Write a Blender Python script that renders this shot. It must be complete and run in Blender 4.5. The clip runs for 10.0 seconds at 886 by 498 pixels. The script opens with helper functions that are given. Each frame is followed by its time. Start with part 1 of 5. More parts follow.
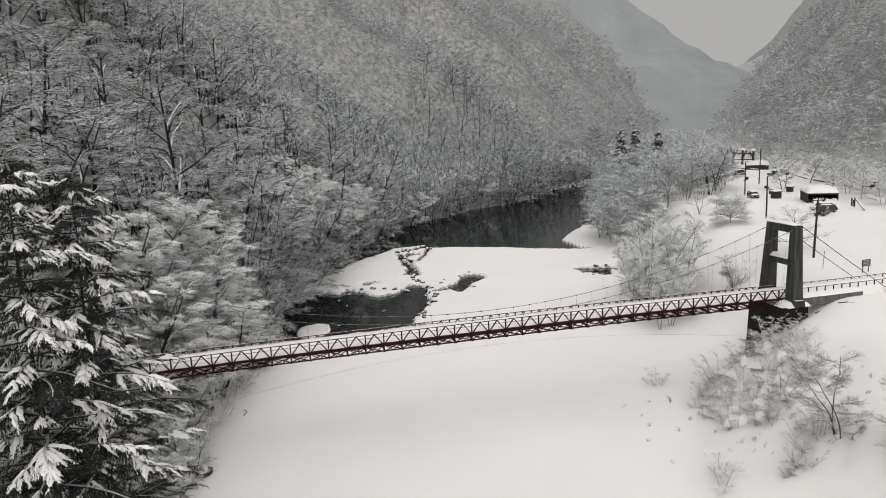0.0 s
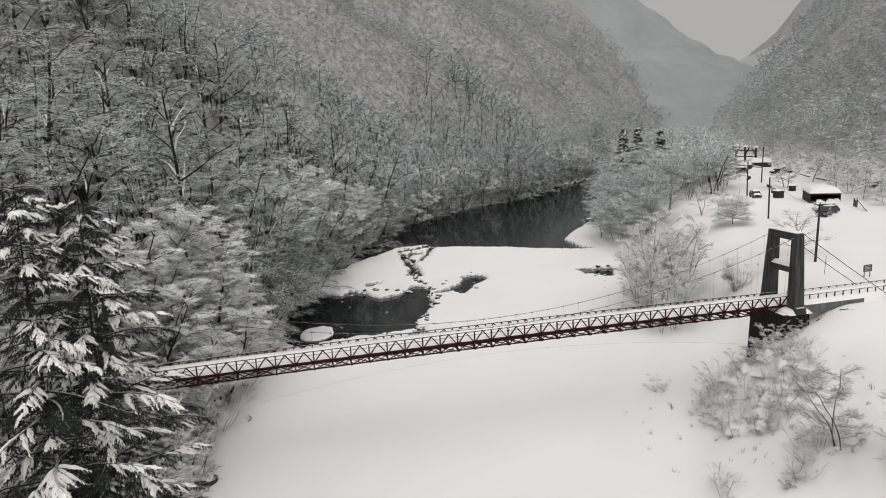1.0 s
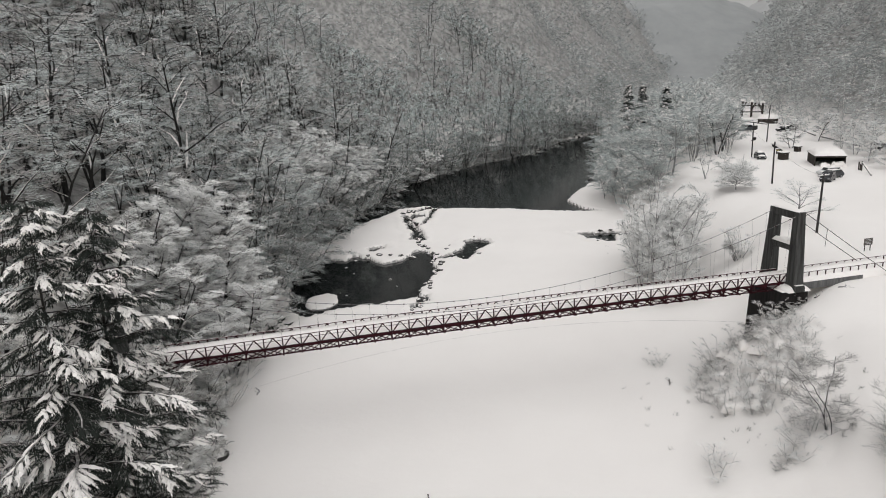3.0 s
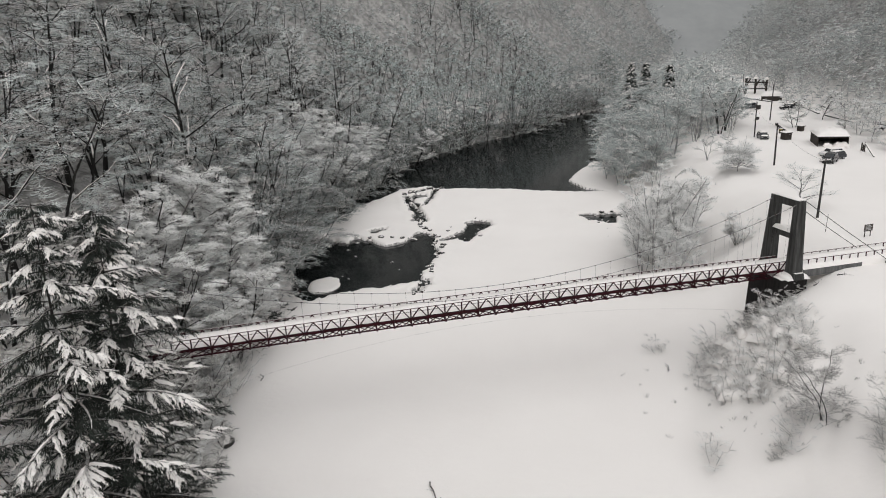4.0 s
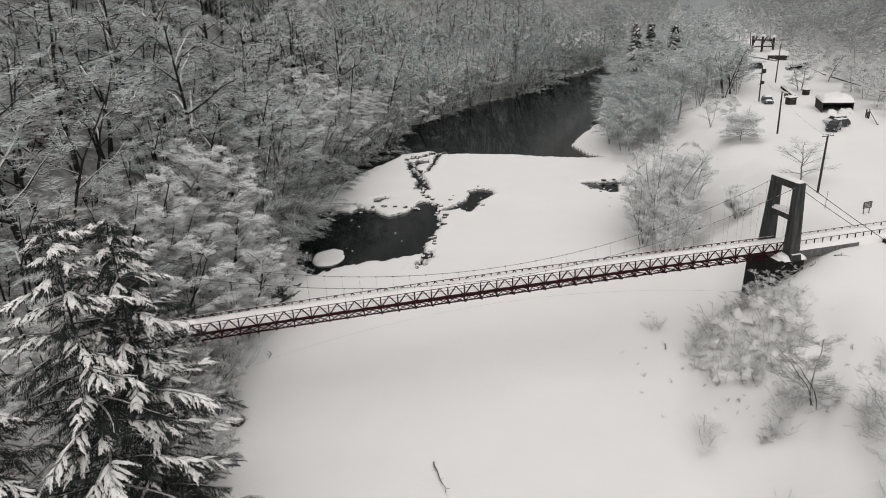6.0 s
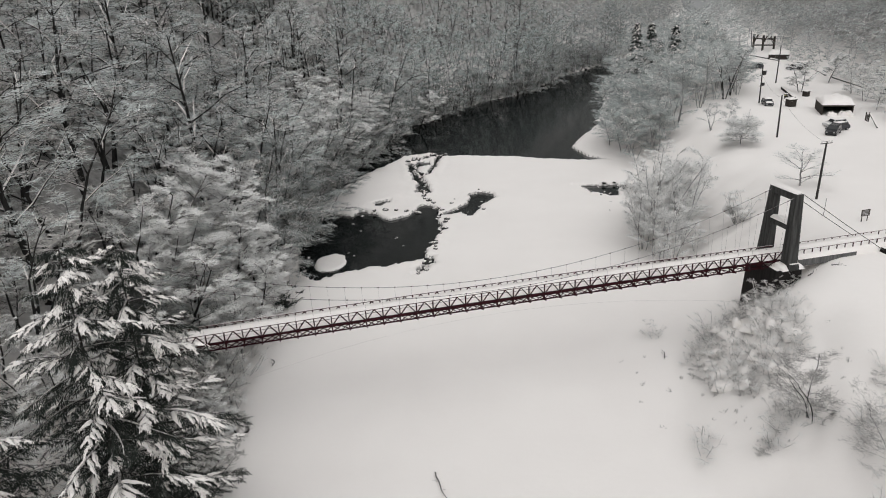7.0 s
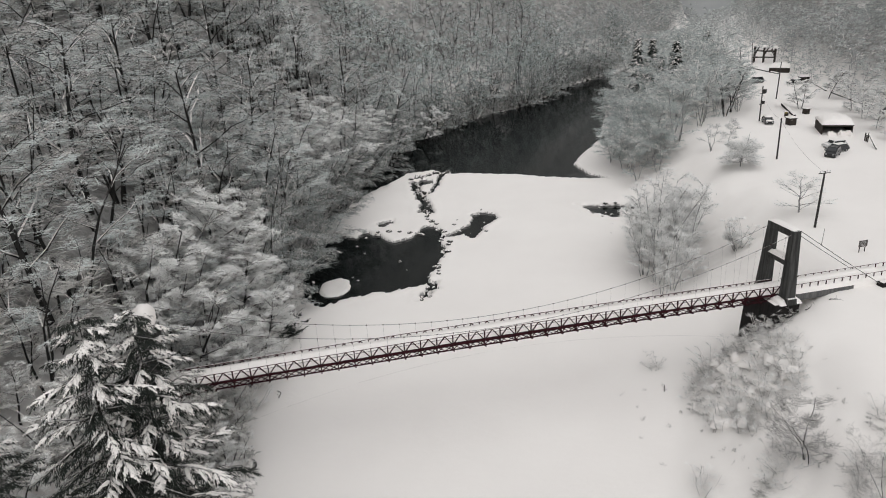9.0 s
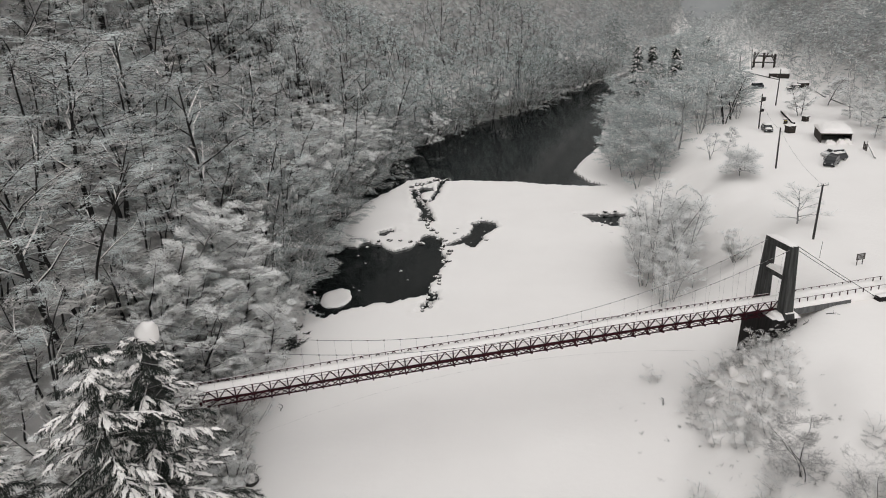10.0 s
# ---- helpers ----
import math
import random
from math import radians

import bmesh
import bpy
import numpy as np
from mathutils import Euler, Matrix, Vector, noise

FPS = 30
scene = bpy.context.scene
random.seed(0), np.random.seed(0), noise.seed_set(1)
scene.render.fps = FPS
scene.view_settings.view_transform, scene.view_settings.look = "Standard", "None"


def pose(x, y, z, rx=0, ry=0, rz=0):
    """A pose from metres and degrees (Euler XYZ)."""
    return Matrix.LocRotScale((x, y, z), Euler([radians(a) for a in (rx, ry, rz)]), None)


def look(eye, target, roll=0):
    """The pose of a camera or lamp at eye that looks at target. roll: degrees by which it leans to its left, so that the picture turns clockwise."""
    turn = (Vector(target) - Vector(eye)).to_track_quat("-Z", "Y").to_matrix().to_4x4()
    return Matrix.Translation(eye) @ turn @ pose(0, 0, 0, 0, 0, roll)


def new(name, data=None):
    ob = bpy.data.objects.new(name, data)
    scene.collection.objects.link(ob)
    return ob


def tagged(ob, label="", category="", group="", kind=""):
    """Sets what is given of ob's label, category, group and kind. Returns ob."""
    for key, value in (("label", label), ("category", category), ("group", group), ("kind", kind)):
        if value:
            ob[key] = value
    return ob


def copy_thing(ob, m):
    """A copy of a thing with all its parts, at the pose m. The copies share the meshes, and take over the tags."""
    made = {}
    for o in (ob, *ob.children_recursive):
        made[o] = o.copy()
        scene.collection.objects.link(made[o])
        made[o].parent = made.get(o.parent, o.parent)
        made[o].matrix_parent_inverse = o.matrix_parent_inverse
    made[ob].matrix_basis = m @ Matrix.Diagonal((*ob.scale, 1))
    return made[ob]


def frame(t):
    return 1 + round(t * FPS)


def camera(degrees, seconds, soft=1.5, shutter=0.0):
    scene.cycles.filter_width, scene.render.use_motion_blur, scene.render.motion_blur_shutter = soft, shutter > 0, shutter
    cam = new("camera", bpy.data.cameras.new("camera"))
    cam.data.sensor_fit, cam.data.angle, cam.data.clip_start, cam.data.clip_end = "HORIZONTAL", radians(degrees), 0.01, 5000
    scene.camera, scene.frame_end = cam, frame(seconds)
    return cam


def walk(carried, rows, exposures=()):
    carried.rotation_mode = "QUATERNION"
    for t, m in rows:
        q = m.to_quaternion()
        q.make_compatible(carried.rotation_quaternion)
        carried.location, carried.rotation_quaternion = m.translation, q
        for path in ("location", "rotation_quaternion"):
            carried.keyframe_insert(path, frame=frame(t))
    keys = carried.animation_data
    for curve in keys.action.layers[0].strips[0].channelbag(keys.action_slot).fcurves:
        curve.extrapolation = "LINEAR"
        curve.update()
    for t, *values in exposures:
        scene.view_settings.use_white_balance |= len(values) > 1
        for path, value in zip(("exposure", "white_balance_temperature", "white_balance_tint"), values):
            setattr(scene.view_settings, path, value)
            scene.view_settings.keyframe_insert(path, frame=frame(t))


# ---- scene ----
cam = camera(65.1, 10.0, 1.0)
PATH = [
    (0, 0, 0, 27.05, 79.97, 2.77, -0.49),
    (0.5, -0.02, -0.06, 27.77, 79.94, 2.77, -0.41),
    (1, -0.02, -0.09, 28.49, 79.41, 2.8, -0.33),
    (1.5, -0, -0.1, 29.2, 78.39, 2.82, -0.26),
    (2, -0.01, -0.11, 29.95, 77.32, 2.82, -0.22),
    (2.5, 0.01, -0.07, 30.7, 76.25, 2.82, -0.17),
    (4, 0.15, -0.07, 32.88, 73.03, 2.88, 0.01),
    (4.5, 0.11, -0.11, 33.62, 71.98, 2.91, 0.06),
    (5, 0.18, -0.19, 34.36, 70.9, 2.93, 0.09),
    (5.5, 0.2, -0.17, 35.16, 69.84, 2.95, 0.12),
    (7, 0.23, -0.28, 37.7, 68.64, 3.01, 0.2),
    (7.5, 0.23, -0.29, 38.69, 68.7, 3.03, 0.2),
    (8, 0.24, -0.29, 39.69, 68.73, 3.07, 0.25),
    (8.5, 0.27, -0.24, 40.6, 68.76, 3.1, 0.29),
    (9, 0.28, -0.19, 41.4, 68.77, 3.11, 0.34),
    (9.5, 0.32, -0.23, 42.18, 68.77, 3.12, 0.36),
    (10, 0.37, -0.19, 43.02, 68.8, 3.12, 0.38),
]
walk(cam, [(r[0], pose(*r[1:])) for r in PATH], ((0, 0.06), (2.5, 0.03), (5.0, -0.04), (7.5, -0.07), (10, -0.04)))

# ---- world and light ----
world = bpy.data.worlds.new("world")
scene.world = world
world.use_nodes = True
wt = world.node_tree
wt.nodes.clear()
w_out = wt.nodes.new("ShaderNodeOutputWorld")
w_bg = wt.nodes.new("ShaderNodeBackground")
w_hsv = wt.nodes.new("ShaderNodeHueSaturation")
w_sky = wt.nodes.new("ShaderNodeTexSky")
w_sky.sky_type = "NISHITA"
w_sky.sun_disc = False
w_sky.sun_elevation = radians(67)
w_sky.sun_rotation = radians(173)
w_sky.air_density, w_sky.dust_density, w_sky.ozone_density = 1.0, 0.4, 1.0
w_hsv.inputs["Saturation"].default_value = 0.03
w_bg.inputs["Strength"].default_value = 0.225
wt.links.new(w_sky.outputs[0], w_hsv.inputs["Color"])
wt.links.new(w_hsv.outputs[0], w_bg.inputs["Color"])
wt.links.new(w_bg.outputs[0], w_out.inputs["Surface"])
sun = new("sun", bpy.data.lights.new("sun", "SUN"))
sun.data.energy, sun.data.angle, sun.data.color = 0.5, radians(110), (1.0, 0.97, 0.93)
sun.matrix_world = look((5, -42, 100), (0, 0, 0))


# ---- materials ----
def material(name, base, rough=0.8, metal=0.0, spec=0.3):
    m = bpy.data.materials.new(name)
    m.use_nodes = True
    b = m.node_tree.nodes["Principled BSDF"]
    b.inputs["Base Color"].default_value = (*base, 1)
    b.inputs["Roughness"].default_value = rough
    b.inputs["Metallic"].default_value = metal
    b.inputs["Specular IOR Level"].default_value = spec
    return m


def node(m, kind, **values):
    n = m.node_tree.nodes.new(kind)
    for k, v in values.items():
        n.inputs[k].default_value = v
    return n


def wire(m, a, b):
    m.node_tree.links.new(a, b)


def noise_node(m, scale, detail=4.0, rough=0.6, coords="Object"):
    tc = node(m, "ShaderNodeTexCoord")
    n = node(m, "ShaderNodeTexNoise", Scale=scale, Detail=detail, Roughness=rough)
    wire(m, tc.outputs[coords], n.inputs["Vector"])
    return n.outputs["Fac"]


def ramp(m, fac, stops):
    r = node(m, "ShaderNodeValToRGB")
    els = r.color_ramp.elements
    while len(els) < len(stops):
        els.new(0.5)
    for e, (p, c) in zip(els, stops):
        e.position, e.color = p, (*c, 1)
    wire(m, fac, r.inputs["Fac"])
    return r.outputs["Color"]


def mix(m, fac, a, b):
    n = m.node_tree.nodes.new("ShaderNodeMix")
    n.data_type = "RGBA"
    for v, s in ((fac, n.inputs[0]), (a, n.inputs[6]), (b, n.inputs[7])):
        if hasattr(v, "is_linked"):
            wire(m, v, s)
        elif isinstance(v, tuple):
            s.default_value = (*v, 1)
        else:
            s.default_value = v
    return n.outputs[2]


def calc(m, op, a, b=0.0, clamp=False):
    n = m.node_tree.nodes.new("ShaderNodeMath")
    n.operation, n.use_clamp = op, clamp
    for v, s in ((a, n.inputs[0]), (b, n.inputs[1])):
        if hasattr(v, "is_linked"):
            wire(m, v, s)
        else:
            s.default_value = v
    return n.outputs[0]


def up_normal(m, smooth=False):
    """How far the surface faces the sky: the z of its normal."""
    g = node(m, "ShaderNodeNewGeometry")
    s = node(m, "ShaderNodeSeparateXYZ")
    wire(m, g.outputs["Normal" if smooth else "True Normal"], s.inputs[0])
    return s.outputs["Z"]


def bump(m, height, strength, distance=0.05):
    n = node(m, "ShaderNodeBump", Strength=strength, Distance=distance)
    wire(m, height, n.inputs["Height"])
    wire(m, n.outputs[0], m.node_tree.nodes["Principled BSDF"].inputs["Normal"])


def base_color(m, socket):
    wire(m, socket, m.node_tree.nodes["Principled BSDF"].inputs["Base Color"])


SNOW = (0.885, 0.85, 0.824)


def snow_material(name):
    m = material(name, SNOW, 0.75, spec=0.25)
    big = noise_node(m, 0.08, 3.0)
    fine = noise_node(m, 1.6, 6.0)
    base_color(m, mix(m, ramp(m, big, [(0.35, (0, 0, 0)), (0.65, (1, 1, 1))]), (0.86, 0.825, 0.8), (0.896, 0.862, 0.836)))
    bump(m, fine, 0.35, 0.12)
    return m


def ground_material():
    """Open snow; the wooded slopes are darkened for dead brush and litter and for painted shade under the trees."""
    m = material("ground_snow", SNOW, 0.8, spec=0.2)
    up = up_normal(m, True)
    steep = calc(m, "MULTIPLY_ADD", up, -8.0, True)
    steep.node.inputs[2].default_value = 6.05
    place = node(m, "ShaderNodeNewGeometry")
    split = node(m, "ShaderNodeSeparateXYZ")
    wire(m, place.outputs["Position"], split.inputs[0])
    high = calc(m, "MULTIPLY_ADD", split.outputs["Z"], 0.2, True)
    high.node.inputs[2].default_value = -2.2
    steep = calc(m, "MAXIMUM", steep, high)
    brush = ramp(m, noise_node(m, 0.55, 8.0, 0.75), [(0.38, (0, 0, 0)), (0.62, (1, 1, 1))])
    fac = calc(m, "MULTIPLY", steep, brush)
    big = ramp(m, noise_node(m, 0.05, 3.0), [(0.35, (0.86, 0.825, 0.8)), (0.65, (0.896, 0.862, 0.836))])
    brush_shade = calc(m, "ADD", calc(m, "MULTIPLY", steep, 0.48), calc(m, "MULTIPLY", fac, 0.36), True)
    base_color(m, mix(m, brush_shade, big, (0.06, 0.065, 0.063)))
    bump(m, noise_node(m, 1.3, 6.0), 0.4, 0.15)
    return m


def snowy(name, dark, low=0.25, high=0.55, rough=0.85, grain=6.0, frost_haze=0.0, tone=0.0, vary=0.0, hue=(1.0, 1.0, 1.0), top=1.0, cap=SNOW):
    """A dark stuff with snow lying on every face that looks up, and a pale veil on the rest: rime, and on far trees
    painted haze.
    """
    m = material(name, dark, rough, spec=0.2)
    up = up_normal(m)
    n = noise_node(m, grain, 3.0)
    lift = calc(m, "MULTIPLY_ADD", n, 0.5)
    lift.node.inputs[2].default_value = -0.25
    f = calc(m, "SUBTRACT", calc(m, "ADD", up, lift), low)
    f = calc(m, "DIVIDE", f, high - low, True)
    wood = mix(m, noise_node(m, grain * 2.5, 4.0), tuple(c * 0.6 for c in dark), tuple(c * 1.4 for c in dark))
    wood = mix(m, frost_haze, wood, (0.5, 0.51, 0.506))
    if vary:
        chance = node(m, "ShaderNodeObjectInfo").outputs["Random"]
        base_color(m, mix(m, f, wood, mix(m, calc(m, "MULTIPLY", chance, vary), (0.8, 0.845, 0.832), (0.265, 0.3, 0.295))))
    elif tone:
        drift = ramp(m, noise_node(m, tone, 3.0, 0.6), [(p, tuple(a * h * top for a, h in zip(c, hue))) for p, c in ((0.32, (0.34, 0.37, 0.365)), (0.5, (0.62, 0.64, 0.63)), (0.68, (0.86, 0.86, 0.85)))])
        base_color(m, mix(m, f, wood, drift))
    else:
        base_color(m, mix(m, f, wood, cap))
    return m


def bridge_steel():
    """Maroon paint gone dull, with rust blooms."""
    m = material("maroon_painted_steel", (0.04, 0.01, 0.012), 0.75, spec=0.15)
    n = ramp(m, noise_node(m, 2.5, 6.0, 0.7), [(0.4, (0.02, 0.005, 0.007)), (0.6, (0.042, 0.006, 0.01)), (0.75, (0.024, 0.009, 0.008))])
    base_color(m, n)
    bump(m, noise_node(m, 30.0, 3.0), 0.1, 0.01)
    return m


def concrete(name, dark, pale):
    """Weather-stained concrete: dark algae in streaks that run down it."""
    m = material(name, dark, 0.9, spec=0.2)
    tc = node(m, "ShaderNodeTexCoord")
    mp = node(m, "ShaderNodeMapping", Scale=(2.2, 2.2, 0.18))
    wire(m, tc.outputs["Object"], mp.inputs["Vector"])
    n = node(m, "ShaderNodeTexNoise", Scale=1.6, Detail=6.0, Roughness=0.65)
    wire(m, mp.outputs[0], n.inputs["Vector"])
    c = ramp(m, n.outputs["Fac"], [(0.36, dark), (0.55, tuple(0.5 * a + 0.5 * q for a, q in zip(dark, pale))), (0.72, pale)])
    fine = noise_node(m, 14.0, 4.0)
    c = mix(m, calc(m, "MULTIPLY", fine, 0.3), c, (0.03, 0.03, 0.03))
    up = calc(m, "MULTIPLY_ADD", up_normal(m), 6.0, True)
    up.node.inputs[2].default_value = -4.6
    base_color(m, mix(m, up, c, SNOW))
    bump(m, fine, 0.3, 0.02)
    return m


M_SNOW = snow_material("snow")
M_GROUND = ground_material()
M_BARK = snowy("bark_snowy", (0.022, 0.021, 0.02), 0.5, 0.75)
M_TWIG = snowy("twig_snowy", (0.045, 0.056, 0.054), 0.2, 0.7, frost_haze=0.12, vary=0.55)
M_TWIG_MID = snowy("twig_snowy_mid", (0.06, 0.065, 0.064), 0.18, 0.7, frost_haze=0.14, tone=0.11, hue=(0.92, 1.0, 0.99))
M_TWIG_PALE = snowy("twig_hoar", (0.1, 0.106, 0.104), 0.2, 0.75, frost_haze=0.22, cap=(0.86, 0.855, 0.84))
M_HOAR = snowy("twig_white_hoar", (0.22, 0.224, 0.222), -0.1, 0.55, frost_haze=0.55, cap=(0.87, 0.865, 0.85))
M_STEM = snowy("pale_stem", (0.11, 0.1, 0.095), 0.2, 0.6, frost_haze=0.3)
# Stem copy for the far woods, paled to paint haze into its colour.
M_STEM_FAR = snowy("haze_paled_stem", (0.12, 0.12, 0.12), 0.1, 0.7, frost_haze=0.5)
M_TWIG_DARK = snowy("twig_dark", (0.045, 0.05, 0.046), 0.3, 0.95, frost_haze=0.1, vary=0.75)
M_TWIG_BARE = snowy("twig_bare", (0.06, 0.056, 0.052), 0.5, 1.0, frost_haze=0.15)
# Paler twig copies for the distance: haze is put into their base colour.
M_TWIG_FAR = snowy("twig_haze_paled", (0.1, 0.106, 0.106), -0.2, 0.8, frost_haze=0.5, tone=0.05, hue=(0.94, 1.0, 0.995), top=0.84)
M_TWIG_RIGHT = snowy("twig_deep_haze", (0.12, 0.124, 0.124), -0.4, 0.7, frost_haze=0.66, tone=0.05, hue=(0.97, 1.0, 0.998), top=0.97)
M_NEEDLE = snowy("needles_dark", (0.022, 0.027, 0.023), 0.85, 1.1, grain=3.0)
M_FIRBARK = snowy("fir_bark", (0.025, 0.022, 0.02), 0.85, 1.1)
M_LOAD = snowy("needles_snow_laden", (0.04, 0.045, 0.04), -0.15, 0.3, grain=3.0)
M_SHRUB = snowy("evergreen_snowy", (0.04, 0.048, 0.036), 0.45, 0.8, grain=3.0)
M_ROCK = snowy("rock_snowy", (0.045, 0.043, 0.041), 0.7, 0.95, grain=4.0)
M_CONCRETE = concrete("weathered_concrete", (0.024, 0.024, 0.023), (0.11, 0.11, 0.107))
M_PIER = concrete("pier_concrete", (0.008, 0.007, 0.007), (0.03, 0.025, 0.024))
M_WALL = concrete("low_wall_concrete", (0.1, 0.1, 0.1), (0.22, 0.22, 0.215))
M_STEEL = bridge_steel()
M_RAIL = snowy("snowy_rail_steel", (0.06, 0.018, 0.02), 0.5, 0.8, grain=1.5)
M_CABLE = snowy("cable_steel", (0.1, 0.1, 0.1), 0.6, 1.1, grain=2.0)
M_POLE = snowy("dark_pole", (0.04, 0.037, 0.035), 0.6, 0.8, grain=3.0)
M_DARKWOOD = snowy("dark_timber", (0.045, 0.038, 0.033), 0.6, 0.8, grain=4.0)
M_GLASS = material("dark_glass", (0.02, 0.022, 0.025), 0.08, 0.0, 0.6)
M_RUBBER = material("tyre_rubber", (0.02, 0.02, 0.02), 0.9)
M_RIM = material("wheel_rim", (0.35, 0.35, 0.36), 0.35, 0.8, 0.5)
M_BLACKCAR = material("black_car_paint", (0.018, 0.019, 0.021), 0.25, 0.2, 0.5)
M_GREYCAR = material("dark_grey_car_paint", (0.05, 0.053, 0.058), 0.3, 0.3, 0.5)
M_WHITECAR = material("white_car_paint", (0.6, 0.6, 0.6), 0.3, 0.0, 0.5)
M_LAMP = material("lamp_glass", (0.5, 0.5, 0.5), 0.2)
M_YELLOW = material("faded_yellow_paint", (0.5, 0.42, 0.12), 0.6)
M_SIGN = material("brown_sign_board", (0.07, 0.06, 0.055), 0.6)
M_WATER = material("river_water", (0.006, 0.008, 0.008), 0.08, 0.0, 0.24)
bump(M_WATER, noise_node(M_WATER, 0.7, 4.0), 0.05, 0.05)
# Far spurs: mist is painted into these pale greys, the farther spur paler.
M_RIDGE = material("haze_tinted_slope", (0.34, 0.345, 0.345), 0.95, spec=0.0)
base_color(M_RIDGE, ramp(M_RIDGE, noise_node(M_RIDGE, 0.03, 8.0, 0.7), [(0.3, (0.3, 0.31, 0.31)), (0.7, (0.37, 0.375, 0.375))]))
M_RIDGE_MISTY = material("mist_tinted_slope", (0.42, 0.42, 0.42), 0.95, spec=0.0)
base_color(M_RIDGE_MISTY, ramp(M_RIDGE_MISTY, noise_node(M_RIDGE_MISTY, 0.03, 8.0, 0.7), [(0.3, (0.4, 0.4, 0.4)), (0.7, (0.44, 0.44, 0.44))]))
# Added backdrop that glows evenly, standing in for distant mist and sky.
M_MIST = bpy.data.materials.new("glowing_mist_backdrop")
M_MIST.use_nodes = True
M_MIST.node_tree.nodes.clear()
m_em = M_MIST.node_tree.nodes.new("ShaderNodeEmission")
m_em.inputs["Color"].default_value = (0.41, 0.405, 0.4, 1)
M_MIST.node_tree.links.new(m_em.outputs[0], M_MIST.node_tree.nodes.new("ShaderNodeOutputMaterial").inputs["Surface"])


# ---- helpers of this scene ----
def lattice(x, y, seed):
    h = np.sin(x * 127.1 + y * 311.7 + seed * 74.7) * 43758.5453
    return h - np.floor(h)


def vnoise(x, y, seed=0):
    """Smooth value noise from 0 to 1 on arrays."""
    xi, yi = np.floor(x), np.floor(y)
    fx, fy = x - xi, y - yi
    fx, fy = fx * fx * (3 - 2 * fx), fy * fy * (3 - 2 * fy)
    a, b = lattice(xi, yi, seed), lattice(xi + 1, yi, seed)
    c, d = lattice(xi, yi + 1, seed), lattice(xi + 1, yi + 1, seed)
    return (a * (1 - fx) + b * fx) * (1 - fy) + (c * (1 - fx) + d * fx) * fy


def fbm(x, y, seed=0, octaves=4):
    out, amp, total = 0.0, 1.0, 0.0
    for k in range(octaves):
        out = out + amp * vnoise(x * 2 ** k, y * 2 ** k, seed + k * 13)
        total, amp = total + amp, amp * 0.5
    return out / total


def sstep(a, b, v):
    t = np.clip((v - a) / (b - a), 0, 1)
    return t * t * (3 - 2 * t)


def inside(px, py, poly):
    """Signed distance to a closed outline, above zero inside it."""
    best = np.full(px.shape, 1e9)
    odd = np.zeros(px.shape, bool)
    for (ax, ay), (bx, by) in zip(poly, poly[1:] + poly[:1]):
        ex, ey = bx - ax, by - ay
        t = np.clip(((px - ax) * ex + (py - ay) * ey) / (ex * ex + ey * ey), 0, 1)
        best = np.minimum(best, np.hypot(px - ax - t * ex, py - ay - t * ey))
        if ay != by:
            odd ^= ((ay > py) != (by > py)) & (px < ex * (py - ay) / ey + ax)
    return np.where(odd, best, -best)


# ---- the lie of the land: river at z = 0, valley running away from the eye ----
LEFT_Y = [-300, 0, 30, 50, 67, 81, 98, 129, 153, 191, 222, 238, 270, 295, 315, 400, 600, 1200]
LEFT_X = [-40, -20, -18, -21, -23.5, -22.5, -24.5, -24, -20, -10, 10, 27, 43, 61, 78, 122, 210, 420]
TOE_Y = [-300, 20, 46, 60, 69, 80, 100, 118, 142, 160, 180, 226, 283, 330, 400, 600, 1200]
TOE_X = [40, 16, 17, 21, 26, 30, 31, 32, 33, 37, 42, 53, 72, 92, 130, 222, 440]
FOOT_Y = [-300, 0, 60, 118, 163, 200, 250, 281, 330, 400, 600, 1200]
FOOT_X = [150, 100, 90, 88, 99, 103, 116, 124, 138, 160, 232, 460]
POOL = [(-27.7, 111.7), (-22, 116.5), (-17.9, 113.8), (-16.3, 116.6), (-10.9, 110.7), (-8.3, 112.2), (-5.5, 118.4), (-3.3, 116.1), (-2, 105.6), (-3.8, 96.5), (-5.2, 91.3), (-10.2, 89.4), (-14.8, 88.7), (-19.1, 85.8), (-22.4, 88.5), (-24.1, 97.6)]
RIVER = [(-30, 116), (-24, 122), (-19, 138), (-11, 154), (-5, 156), (-2, 152), (12, 149), (28, 142.5), (34, 141), (29, 147), (27, 156), (38, 180),
         (50, 226), (70, 283), (95, 335), (140, 420), (90, 420), (40, 330), (-10, 240), (-35, 160)]
PATCH = [(-3, 112), (0.2, 113.8), (1.3, 116.5), (2.6, 119.1), (2.7, 122.4), (5, 124), (7.2, 123), (7, 120.1), (4.8, 116.6), (3.8, 113.2), (2.1, 110.1), (1, 112.2), (-2.9, 111)]
SLIT = [(22.5, 125.5), (35, 124), (35, 121), (30, 121.5), (28.5, 116.5), (25, 120)]
RILL = [(-10.3, 147.2), (-8.1, 148.6), (-5.3, 149.4), (-4.6, 146), (-7.2, 143.7), (-7.2, 139.4), (-5.6, 132.6), (-4.6, 127.2), (-5, 123.6), (-7.6, 125.4), (-7.4, 130.5), (-8.9, 137.8)]
CLEFT = [(-2, 156), (-4.6, 138), (-6, 137), (-3.7, 153)]
LEDGE = [(-15.5, 119.8), (-13.9, 121), (-11.6, 122.8), (-11.2, 119.5), (-13.7, 117.8)]
DRIP = [(-4.9, 93.5), (-3.4, 92.7), (-3.3, 89.9), (-4.6, 87.6), (-5.8, 86.3), (-5.3, 90.1)]


